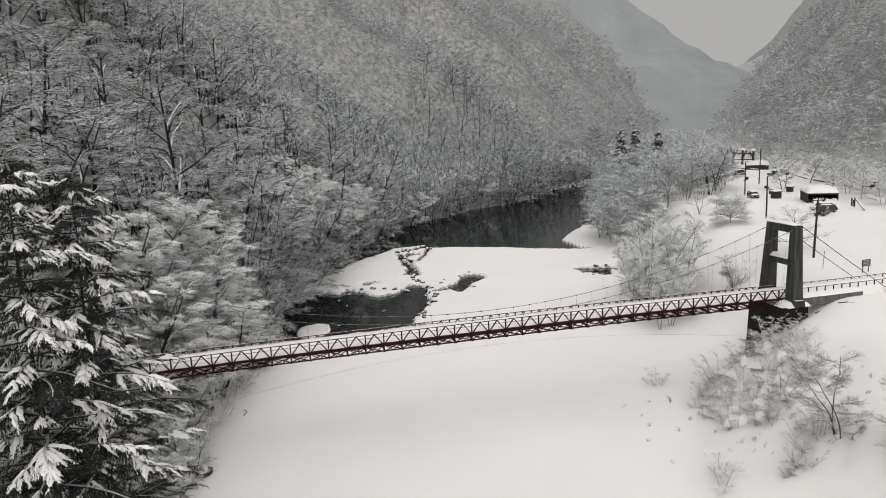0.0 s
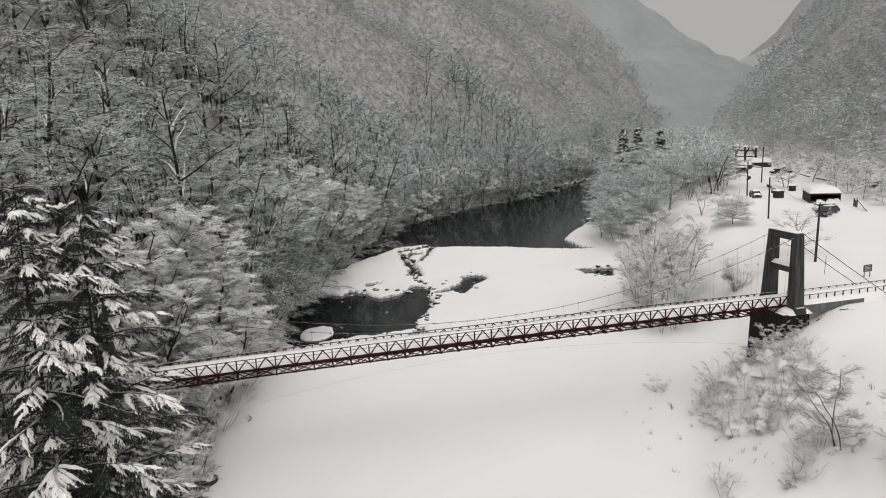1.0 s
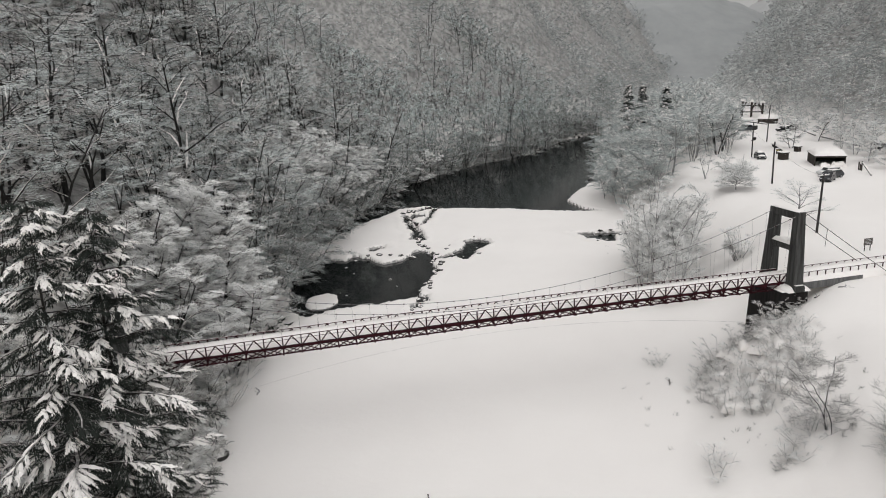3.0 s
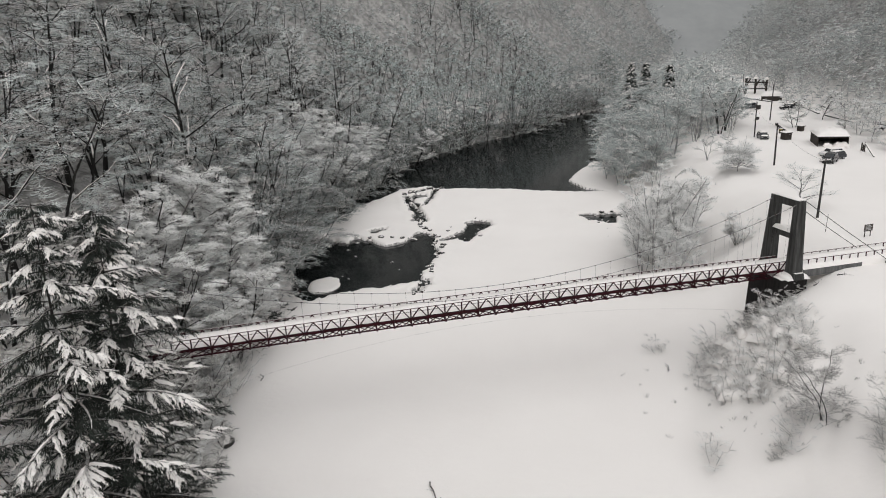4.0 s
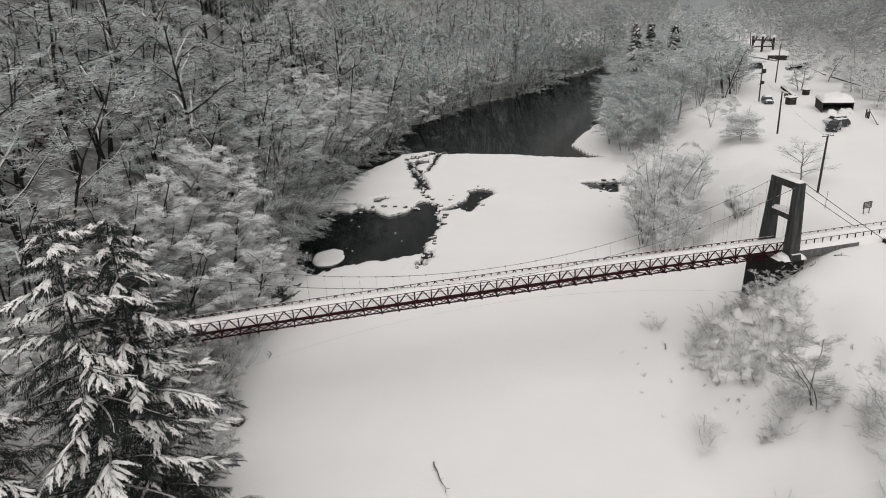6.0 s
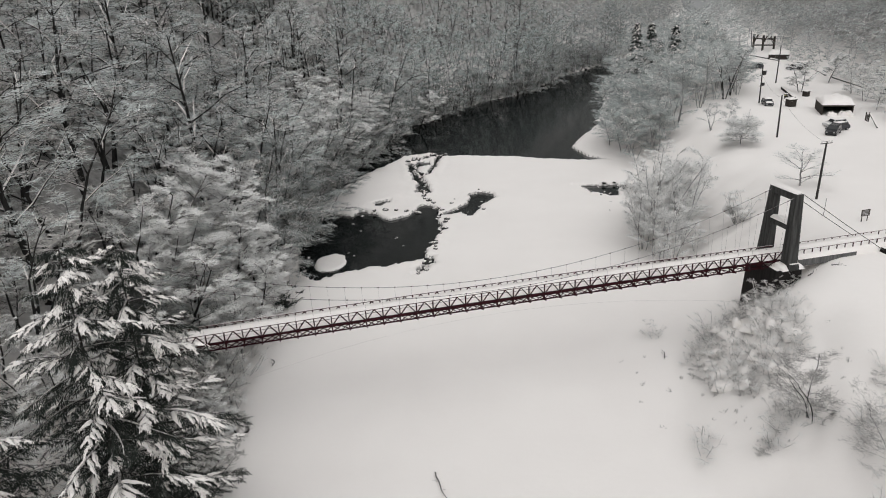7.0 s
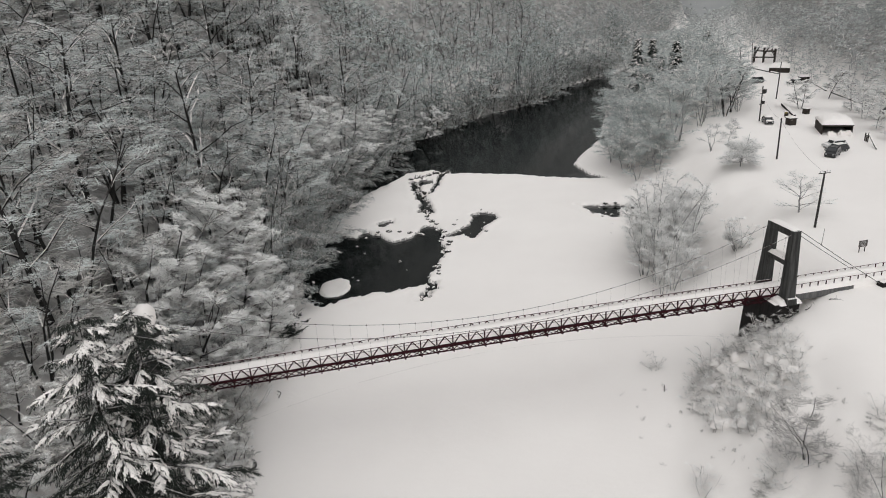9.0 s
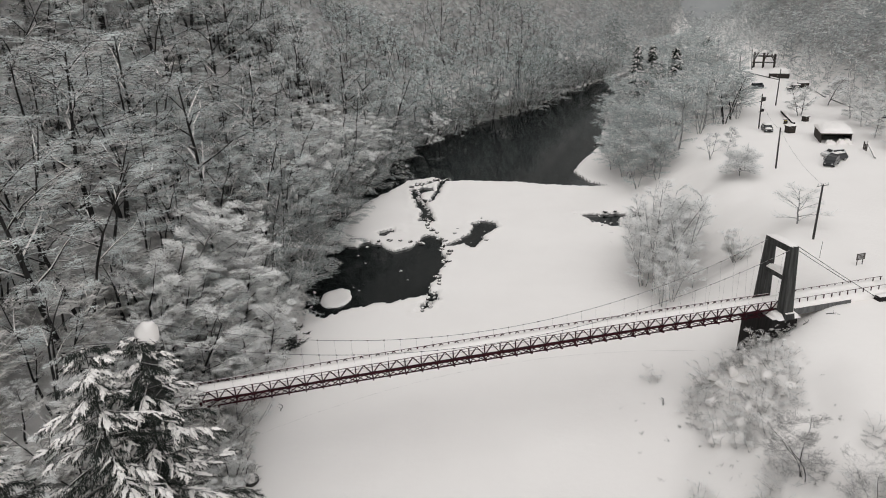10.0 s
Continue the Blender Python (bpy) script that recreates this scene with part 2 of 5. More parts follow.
def land(x, y):
    x, y = np.asarray(x, float), np.asarray(y, float)
    warp = (fbm(x * 0.35, y * 0.35, 5, 3) - 0.5) * 3.2
    # river bed under snow, with the open water cut into it
    z = 0.45 + (fbm(x * 0.06, y * 0.06, 2, 4) - 0.5) * 0.5
    wet = np.full(x.shape, -1e9)
    fine = (fbm(x * 1.1, y * 1.1, 6, 3) - 0.5) * 3.0
    for poly, k, q in ((POOL, 0.3, 0.55), (RIVER, 0.4, 0.25), (PATCH, 0.15, 0.6), (SLIT, 0.2, 0.55), (RILL, 0.15, 0.7), (CLEFT, 0.1, 0.5), (LEDGE, 0.1, 0.6), (DRIP, 0.1, 0.8)):
        wet = np.maximum(wet, inside(x, y, poly) + warp * k + fine * q + (0.25 if poly is PATCH else 0.0))
    wet = np.maximum(wet, inside(x, y, RIVER) - 1.2)
    wet = np.maximum(wet, inside(x, y, POOL) - 1.4)
    wet = np.maximum(wet, 1.7 - np.hypot(x + 22.6, (y - 78.6) * 0.8) + warp * 0.3)
    isle = 2.15 - np.hypot(x + 18.4, (y - 92.7) * 0.7) + warp * 0.3 + fine * 0.15
    wet = np.minimum(wet, -isle)
    z = z - 0.3 * sstep(-0.4, 0.4, isle)
    z = z + np.clip(np.maximum(0, 1.6 + wet * 0.9) * (wet > -1.6), 0, 0.12) - 1.7 * sstep(-0.12, 0.6, wet)
    # right bank, terrace and mountain
    toe = np.interp(y, TOE_Y, TOE_X) + (fbm(y * 0.08, np.full_like(y, 3.0), 9, 2) - 0.5) * 5
    rise = sstep(0, 1, (x - toe) / np.interp(y, [40, 62, 72, 100], [20, 16, 14.5, 16.5]))
    terrace = 8.3 + (fbm(x * 0.05, y * 0.05, 21, 3) - 0.5) * 0.5
    z = z * (1 - rise) + terrace * rise + rise * (1 - rise) * (fbm(x * 0.25, y * 0.25, 31, 3) - 0.5) * 5
    z = z + 1.5 * np.exp(-((x - 29.0) ** 2 / 16 + (y - 63.0) ** 2 / 14)) + sstep(0.05, 0.4, rise) * (1 - sstep(0.6, 0.95, rise)) * (y < 75) * (fbm(x * 0.7, y * 0.7, 35, 3) - 0.5) * 1.3
    foot = np.interp(y, FOOT_Y, FOOT_X)
    dr = np.maximum(0, x - foot) * 0.82
    z = z + dr * (np.interp(y, [150, 240, 300, 400], [0.75, 0.82, 1.0, 1.0]) + 0.35 * fbm(x * 0.012, y * 0.012, 41, 4)) + sstep(0, 20, dr) * (fbm(x * 0.03, y * 0.03, 43, 4) - 0.5) * 26
    # left mountain
    dl = (np.interp(y, LEFT_Y, LEFT_X) - x)
    dl = np.where(dl > 0, dl * np.interp(y, [150, 200, 240, 320, 500], [0.97, 0.85, 0.72, 0.76, 0.9]), dl)
    up = np.maximum(0, dl)
    spur = np.cos(2 * np.pi * (y + 0.3 * up + 14 * (fbm(x * 0.01, y * 0.01, 57, 2) - 0.5) - 148) / 64)
    z = z + 9.0 * sstep(2, 34, up) * sstep(70, 120, y) * spur
    ridge = fbm(x * 0.011 + 0.004 * y, y * 0.014, 51, 4) - 0.5
    z = z + 4.5 * sstep(0, 1, up / np.interp(y, [82, 96], [8.0, 2.6])) + np.maximum(0, up - 2) * (np.interp(y, [140, 220, 320], [0.86, 1.0, 1.25]) + 0.5 * ridge) + sstep(0, 25, up) * (fbm(x * 0.035, y * 0.035, 61, 4) - 0.5) * 16
    return z


def land_at(x, y):
    return float(land(np.array([x]), np.array([y]))[0])


def stretch(parts):
    """Grid lines: (from, to, step) pieces joined end to end."""
    out = []
    for a, b, step in parts:
        n = max(1, int(round((b - a) / step)))
        out += [a + (b - a) * k / n for k in range(n)]
    return np.array(out + [parts[-1][1]])


def mesh_from(name, verts, faces, mats, smooth=False, index=None):
    """A mesh from arrays: faces all of one size."""
    verts, faces = np.asarray(verts, np.float32), np.asarray(faces, np.int32)
    me = bpy.data.meshes.new(name)
    k = faces.shape[1]
    me.vertices.add(len(verts))
    me.vertices.foreach_set("co", verts.ravel())
    me.loops.add(faces.size)
    me.loops.foreach_set("vertex_index", faces.ravel())
    me.polygons.add(len(faces))
    me.polygons.foreach_set("loop_start", np.arange(0, faces.size, k, dtype=np.int32))
    if index is not None:
        me.polygons.foreach_set("material_index", np.asarray(index, np.int32))
    me.polygons.foreach_set("use_smooth", np.full(len(faces), smooth))
    for m in mats:
        me.materials.append(m)
    me.update(calc_edges=True)
    return me


def grid_mesh(name, xs, ys, fn, mat):
    gx, gy = np.meshgrid(xs, ys)
    v = np.stack([gx.ravel(), gy.ravel(), fn(gx.ravel(), gy.ravel())], 1)
    nx, ny = len(xs), len(ys)
    i = (np.arange(ny - 1)[:, None] * nx + np.arange(nx - 1)[None]).ravel()
    return mesh_from(name, v, np.stack([i, i + 1, i + nx + 1, i + nx], 1), [mat], True)


def empty(name, m=None):
    ob = new(name)
    ob.empty_display_size = 0.3
    if m is not None:
        ob.matrix_world = m
    return ob


def part(name, bm, mat, parent, label="", smooth=False):
    """Links a bmesh, or a finished mesh, as one object under a thing or a part."""
    if isinstance(bm, bpy.types.Mesh):
        me = bm
    else:
        me = bpy.data.meshes.new(name)
        bm.to_mesh(me)
        bm.free()
        me.materials.append(mat)
        if smooth:
            me.polygons.foreach_set("use_smooth", np.full(len(me.polygons), True))
    ob = new(name, me)
    ob.parent = parent
    return tagged(ob, label)


def add_bar(bm, a, b, w, h=None):
    """A box from a to b, w wide and h deep, its depth as near upright as can be."""
    a, b, h = Vector(a), Vector(b), h or w
    d = (b - a).normalized()
    side = d.cross(Vector((0, 0, 1)))
    side = side.normalized() if side.length > 1e-4 else Vector((1, 0, 0))
    top = side.cross(d)
    vs = [bm.verts.new(p + side * (i * w / 2) + top * (j * h / 2)) for p in (a, b) for i, j in ((-1, -1), (1, -1), (1, 1), (-1, 1))]
    for q in ((0, 1, 5, 4), (1, 2, 6, 5), (2, 3, 7, 6), (3, 0, 4, 7), (3, 2, 1, 0), (4, 5, 6, 7)):
        bm.faces.new([vs[k] for k in q])


def bar(a, b, w, h=None):
    bm = bmesh.new()
    add_bar(bm, a, b, w, h)
    return bm


def add_tube(bm, pts, radii, sides=6):
    """A round tube along points."""
    rings = []
    pts = [Vector(p) for p in pts]
    for i, p in enumerate(pts):
        d = (pts[min(i + 1, len(pts) - 1)] - pts[max(i - 1, 0)]).normalized()
        s = d.cross(Vector((0.31, 0.2, 0.93)))
        s.normalize()
        t = d.cross(s)
        r = radii[i] if isinstance(radii, (list, tuple)) else radii
        rings.append([bm.verts.new(p + (s * math.cos(k * 2 * math.pi / sides) + t * math.sin(k * 2 * math.pi / sides)) * r) for k in range(sides)])
    for r0, r1 in zip(rings, rings[1:]):
        for k in range(sides):
            bm.faces.new((r0[k], r0[(k + 1) % sides], r1[(k + 1) % sides], r1[k]))
    bm.faces.new(rings[0][::-1])
    bm.faces.new(rings[-1])


def tube(pts, radii, sides=6):
    bm = bmesh.new()
    add_tube(bm, pts, radii, sides)
    return bm


# ---- ground and river ----
XS = stretch([(-700, -200, 25), (-200, -60, 5), (-60, -28, 1.6), (-28, 38, 0.42), (38, 60, 1.0), (60, 130, 2.5), (130, 300, 6), (300, 900, 25)])
YS = stretch([(-400, -40, 24), (-40, 40, 4), (40, 84, 1.0), (84, 128, 0.42), (128, 160, 0.6), (160, 240, 1.6), (240, 420, 4), (420, 1300, 22)])
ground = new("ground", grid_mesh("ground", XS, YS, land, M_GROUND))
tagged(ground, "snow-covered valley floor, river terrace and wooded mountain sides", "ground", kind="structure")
water = new("water", grid_mesh("water", stretch([(-60, 200, 20)]), stretch([(60, 460, 20)]), lambda x, y: x * 0, M_WATER))
tagged(water, "still dark river water between snowy gravel bars", "water", kind="structure")


def far_ridge(x0, y0, x1, y1, z0, z1, width, seed, mat):
    """A spur of the valley side: its crest runs from (x0, y0, z0) down to (x1, y1, z1)."""
    ux, uy = x1 - x0, y1 - y0
    n = math.hypot(ux, uy)
    ux, uy = ux / n, uy / n

    def height(a, b):
        crest = np.interp(a, [-n * 0.6, 0, n, n * 1.25], [z0 * 1.15, z0, z1, -20])
        rough = fbm(a * 0.02, b * 0.02, seed, 5) - 0.5
        return np.maximum(-20, crest * np.maximum(0, 1 - np.abs(b) / width) * (1 + 0.25 * rough) + rough * 14)
    me = grid_mesh("backdrop", np.linspace(-n * 0.6, n * 1.3, 90), np.linspace(-width, width, 40), height, mat)
    ob = new("backdrop", me)
    ob.matrix_world = pose(x0, y0, 0, 0, 0, math.degrees(math.atan2(uy, ux)))
    return tagged(ob, "distant wooded mountain spur with mist painted into its pale colour", "mountain", kind="structure")


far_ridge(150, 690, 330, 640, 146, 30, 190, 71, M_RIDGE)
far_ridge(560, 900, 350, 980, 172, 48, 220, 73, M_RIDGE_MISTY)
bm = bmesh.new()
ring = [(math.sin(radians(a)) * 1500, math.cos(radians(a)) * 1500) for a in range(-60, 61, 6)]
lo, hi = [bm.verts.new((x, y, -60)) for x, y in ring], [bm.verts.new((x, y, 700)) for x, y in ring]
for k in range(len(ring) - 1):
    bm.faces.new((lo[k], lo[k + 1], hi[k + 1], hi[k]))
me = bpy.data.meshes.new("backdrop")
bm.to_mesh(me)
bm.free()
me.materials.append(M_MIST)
tagged(new("backdrop", me), "glowing pale grey backdrop for the mist at the head of the valley", "mist", kind="structure")


# ---- the suspension footbridge: s along the deck, v across it ----
def tapered(a0, a1, b0, b1, z0, z1):
    """A leg: a rectangle (a0, a1) at z0 that narrows to (b0, b1) at z1; each is ((s, v) low corner, high corner)."""
    bm = bmesh.new()
    lo = [bm.verts.new((s, v, z0)) for s, v in ((a0[0], a0[1]), (a1[0], a0[1]), (a1[0], a1[1]), (a0[0], a1[1]))]
    hi = [bm.verts.new((s, v, z1)) for s, v in ((b0[0], b0[1]), (b1[0], b0[1]), (b1[0], b1[1]), (b0[0], b1[1]))]
    bm.faces.new(lo[::-1])
    bm.faces.new(hi)
    for k in range(4):
        bm.faces.new((lo[k], lo[(k + 1) % 4], hi[(k + 1) % 4], hi[k]))
    bmesh.ops.bevel(bm, geom=bm.edges[:], offset=0.06, segments=1, affect="EDGES")
    return bm


def snow_lump(length, width, height, seed, nx=10, ny=5):
    """A rounded cushion of snow, its flat underside at z = 0."""
    bm = bmesh.new()
    rows = []
    for i in range(nx + 1):
        for j in range(ny + 1):
            a, b = i / nx * 2 - 1, j / ny * 2 - 1
            a, b = (math.sin(t * math.pi / 2) for t in (a, b))
            edge = max(0.0, (1 - abs(a) ** 4)) ** 0.5 * max(0.0, (1 - abs(b) ** 4)) ** 0.5
            lump = 0.8 + 0.4 * noise.noise(Vector((i * 0.5, j * 0.6, seed)))
            rows.append(bm.verts.new((a * length / 2, b * width / 2, height * edge * lump)))
    for i in range(nx):
        for j in range(ny):
            k = i * (ny + 1) + j
            bm.faces.new((rows[k], rows[k + ny + 1], rows[k + ny + 2], rows[k + 1]))
    return bm


SPAN = 62.6
PANEL = SPAN / 40
bridge = empty("suspension_footbridge", pose(34.0, 67.2, 0, 0, 0, 13.0))
tagged(bridge, "maroon steel suspension footbridge with snowy deck across the river", "bridge")


def deck_z(s):
    f = (s + SPAN / 2) / (SPAN / 2)
    return 8.75 + 0.25 * (1 - f * f)


def cable_z(s):
    f = (s + SPAN / 2) / (SPAN / 2)
    return 10.25 + 5.75 * f * f


def shared(name, me, parent, m, label=""):
    ob = new(name, me)
    ob.parent = parent
    ob.matrix_local = m
    return tagged(ob, label)


def mesh_of(name, bm, mat):
    me = bpy.data.meshes.new(name)
    bm.to_mesh(me)
    bm.free()
    me.materials.append(mat)
    return me


HALF = 0.9
for side in (-1, 1):
    v = side * HALF
    knots = [-SPAN + 1 + k * (SPAN - 1.6) / 60 for k in range(61)]
    for nm, dz, w, h, mat in (("edge_beam", -0.06, 0.12, 0.15, M_STEEL), ("lower_chord", -0.64, 0.1, 0.1, M_STEEL), ("handrail", 0.92, 0.07, 0.07, M_RAIL), ("mid_rail", 0.62, 0.03, 0.03, M_STEEL)):
        bm = bmesh.new()
        rings = [[bm.verts.new((a, v + i * w / 2, deck_z(a) + dz + j * h / 2)) for i, j in ((-1, -1), (1, -1), (1, 1), (-1, 1))] for a in knots]
        for r0, r1 in zip(rings, rings[1:]):
            for k in range(4):
                bm.faces.new((r0[k], r0[(k + 1) % 4], r1[(k + 1) % 4], r1[k]))
        bm.faces.new(rings[0][::-1])
        bm.faces.new(rings[-1])
        bmesh.ops.recalc_face_normals(bm, faces=bm.faces[:])
        part(nm, bm, mat, bridge)
    cv = side * 1.75
    cs = [-SPAN + k * SPAN / 60 for k in range(61)]
    part("main_cable", tube([(s, cv + (side * HALF * 1.15 - cv) * (1 - ((s + SPAN / 2) / (SPAN / 2)) ** 2) * 0.6, cable_z(s)) for s in cs], 0.024, 6), M_CABLE, bridge, "steel main cable")
    part("backstay", tube([(0, cv, 16.0), (5.5, cv, 12.15), (11.2, cv, 8.3)], 0.034, 6), M_CABLE, bridge, "steel backstay cable")
    part("backstay", tube([(-SPAN, cv, 16.0), (-SPAN - 10, cv, 17.0)], 0.034, 6), M_CABLE, bridge, "steel backstay cable")
part("planking", bar((-SPAN + 0.8, 0, 0), (0.3, 0, 0), 1.7, 0.08), M_STEEL, bridge).location = (0, 0, 8.75)
bm = bmesh.new()
rows = []
rs = random.Random(3)
for k in range(126):
    s = -SPAN + 0.6 + k * (SPAN + 11.5) / 125
    z = deck_z(min(s, 0)) + 0.06
    rows.append([bm.verts.new((s, vv, z + hh + rs.uniform(-0.02, 0.02))) for vv, hh in ((-0.83, 0.0), (-0.8, 0.16), (-0.4, 0.3), (0, 0.36), (0.4, 0.5), (0.78, 0.68), (0.84, 0.3))])
for a, b in zip(rows, rows[1:]):
    for k in range(6):
        bm.faces.new((a[k], b[k], b[k + 1], a[k + 1]))
part("snow_layer", bm, M_SNOW, bridge, "thick snow lying along the deck", True)

post_me = mesh_of("post", bar((0, 0, -0.76), (0, 0, 0.95), 0.1), M_STEEL)
web_me = mesh_of("web_brace", bar((0, 0, -0.12), (PANEL / 2, 0, -0.62), 0.06), M_STEEL)
brace_me = mesh_of("brace", bar((0, 0, -0.1), (PANEL / 2, 0, 0.9), 0.085), M_STEEL)
cross_me = mesh_of("cross_beam", bar((0, -1.35, -0.54), (0, 1.35, -0.54), 0.12, 0.16), M_STEEL)
lat_me = mesh_of("lateral_brace", bar((0, -HALF, -0.62), (PANEL, HALF, -0.62), 0.07), M_STEEL)
for k in range(1, 40):
    s = -SPAN + k * PANEL
    z = deck_z(s)
    shared("cross_beam", cross_me, bridge, pose(s, 0, z))
    shared("lateral_brace", lat_me, bridge, pose(s, 0, z) @ (pose(0, 0, 0) if k % 2 else Matrix.Diagonal((1, -1, 1, 1))))
    shared("lateral_brace", lat_me, bridge, pose(s, 0, z - 0.06) @ (Matrix.Diagonal((1, -1, 1, 1)) if k % 2 else pose(0, 0, 0)))
    for side in (-1, 1):
        v = side * HALF
        shared("post", post_me, bridge, pose(s, v, z))
        shared("brace", brace_me, bridge, pose(s, v, z))
        shared("brace", brace_me, bridge, pose(s + PANEL, v, z, 0, 0, 180))
        shared("web_brace", web_me, bridge, pose(s, v, z))
        shared("web_brace", web_me, bridge, pose(s + PANEL, v, z, 0, 0, 180))
        f = 1 - ((s + SPAN / 2) / (SPAN / 2)) ** 2
        cv = side * (1.75 + (HALF * 1.15 - 1.75) * f * 0.6)
        part("hanger", tube([(s, side * 1.3, z - 0.54), (s, cv, cable_z(s))], 0.007, 3), M_CABLE, bridge)
        bm = bmesh.new()
        add_bar(bm, (s - 0.06, cv, cable_z(s)), (s + 0.06, cv, cable_z(s)), 0.07, 0.08)
        part("cable_clamp", bm, M_STEEL, bridge)


def portal(s0, z0, z1):
    """A concrete portal frame with two battered legs, a cap beam and a strut."""
    tw = part("tower", tapered((s0 - 0.55, -2.7), (s0 + 0.55, 2.7), (s0 - 0.5, -2.6), (s0 + 0.5, 2.6), z0 - 0.6, z0 + 0.05), M_CONCRETE, bridge, "weathered concrete portal tower with snow on its beams")
    for side in (-1, 1):
        a, b = sorted((side * 1.15, side * 2.25)) if side < 0 else (1.5, 2.7)
        c, d = sorted((side * 1.25, side * 2.05))
        part("leg", tapered((s0 - 0.62, a), (s0 + 0.62, b), (s0 - 0.42, c), (s0 + 0.42, d), z0, z1), M_CONCRETE, tw)
    part("cap_beam", tapered((s0 - 0.38, -1.9), (s0 + 0.38, 1.9), (s0 - 0.38, -1.9), (s0 + 0.38, 1.9), z1 - 0.75, z1 + 0.02), M_CONCRETE, tw)
    part("strut", tapered((s0 - 0.3, -1.6), (s0 + 0.3, 1.6), (s0 - 0.3, -1.6), (s0 + 0.3, 1.6), z0 + 3.3, z0 + 3.95), M_CONCRETE, tw)
    for z, w, h in ((z1 + 0.02, 3.7, 0.2), (z0 + 3.95, 3.0, 0.5)):
        lump = part("snow_cap", snow_lump(0.95, w, h, z), M_SNOW, tw, "cushion of snow", True)
        lump.location = (s0, 0, z)
    return tw


portal(-0.5, 8.8, 16.1)
portal(-SPAN, 8.0, 15.6)
pier = part("pier", tapered((-2.6, -2.3), (0.9, 2.7), (-2.2, -2.2), (0.8, 2.6), 1.0, 8.2), M_PIER, bridge, "dark weathered concrete pier")
lump = part("snow_cap", snow_lump(2.6, 5.0, 0.75, 4), M_SNOW, bridge, "cushion of snow", True)
lump.location = (-0.4, 0, 8.18)

# approach beyond the tower: walkway on a low retaining wall, with posts and a rail on each side
part("retaining_wall", bar((0.9, -1.3, 8.35), (7.8, -1.3, 8.35), 0.3, 0.75), M_WALL, bridge, "grey concrete retaining wall")
rail_post = mesh_of("rail_post", bar((0, 0, -0.3), (0, 0, 0.95), 0.08), M_STEEL)
for side in (-1, 1):
    part("approach_rail", bar((0.6, side * 0.95, 9.6), (13.8, side * 0.95, 9.6), 0.06), M_RAIL, bridge)
    for k in range(14):
        shared("rail_post", rail_post, bridge, pose(0.8 + k * 0.98, side * 0.95, 8.66))
    lump = part("anchor_block", tapered((10.6, side * 1.75 - 0.5), (12.4, side * 1.75 + 0.5), (10.8, side * 1.75 - 0.4), (12.2, side * 1.75 + 0.4), 7.6, 8.75), M_PIER, bridge, "dark concrete cable anchor")
# thin wind-stay cables that bow out below the deck
for side in (-1, 1):
    part("wind_cable", tube([(s, side * (1.5 + 5.5 * ((s + SPAN / 2) / (SPAN / 2)) ** 2), 7.9 - 2.0 * ((s + SPAN / 2) / (SPAN / 2)) ** 2)
                             for s in [-SPAN + k * SPAN / 24 for k in range(25)]], 0.009, 4), M_POLE, bridge, "thin wind-stay cable")

bm = bmesh.new()
rows = []
for k in range(30):
    s = 0.3 + k * 0.5
    n = 0.08 * noise.noise(Vector((s * 0.7, 2, 0)))
    rows.append([bm.verts.new((s, vv, zz + n)) for vv, zz in ((-1.32, 8.2), (-1.28, 8.85), (-1.0, 9.12), (-0.5, 9.22), (0.5, 9.24), (1.0, 9.15), (1.5, 8.8), (2.6, 8.2))])
for a, b in zip(rows, rows[1:]):
    for k in range(7):
        bm.faces.new((a[k], b[k], b[k + 1], a[k + 1]))
bm.faces.new(rows[-1])
part("approach_snow", bm, M_SNOW, bridge, "deep snow on the approach walkway", True)

# the heap of snow on the far tower's head
bm = bmesh.new()
bmesh.ops.create_icosphere(bm, subdivisions=3, radius=1.0)
for v in bm.verts:
    k = 1 + 0.22 * noise.noise(v.co * 1.6)
    v.co = Vector((v.co.x * 1.0 * k, v.co.y * 1.25 * k, max(-0.35, v.co.z) * 1.35 * k))
cap = part("snow_cap", bm, M_SNOW, bridge, "rounded heap of snow on the tower head", True)
cap.location = (-SPAN, -0.5, 15.9)


# ---- trees: limbs grown by rule, snow lying on whatever looks up ----
class Wood:
    """Collects three-sided limbs with one flat side up, and pointed twigs."""

    def __init__(self):
        self.v, self.f, self.m = [], [], []

    def limb(self, a, b, ra, rb, tip=False, bare=0):
        d = b - a
        if d.length < 1e-5:
            return
        d = d.normalized()
        side = d.cross(Vector((0, 0, 1)))
        side = side.normalized() if side.length > 0.05 else Vector((1, 0, 0))
        top = side.cross(d)
        n = len(self.v)
        ring = (side * 0.95 - top * 0.35, -side * 0.95 - top * 0.35, top * 0.75) if tip else (side * 0.95 + top * 0.5, -side * 0.95 + top * 0.5, top * -0.9)
        self.v += [tuple(a + o * ra) for o in ring]
        if tip:
            self.v.append(tuple(b))
            self.f += [(n + 1, n + 2, n + 3), (n + 2, n, n + 3)]
            self.m += [bare, bare]
        else:
            self.v += [tuple(b + o * rb) for o in ring]
            for i in range(3):
                j = (i + 1) % 3
                self.f += [(n + i, n + j, n + 3 + j), (n + i, n + 3 + j, n + 3 + i)]
                self.m += [bare, bare]

    def mesh(self, name, *mats):
        return mesh_from(name, self.v, self.f, mats, index=self.m if len(mats) > 1 else None)


def swing(rng, d, amount):
    return (d + Vector((rng.gauss(0, amount), rng.gauss(0, amount), rng.gauss(0, amount * 0.6)))).normalized()


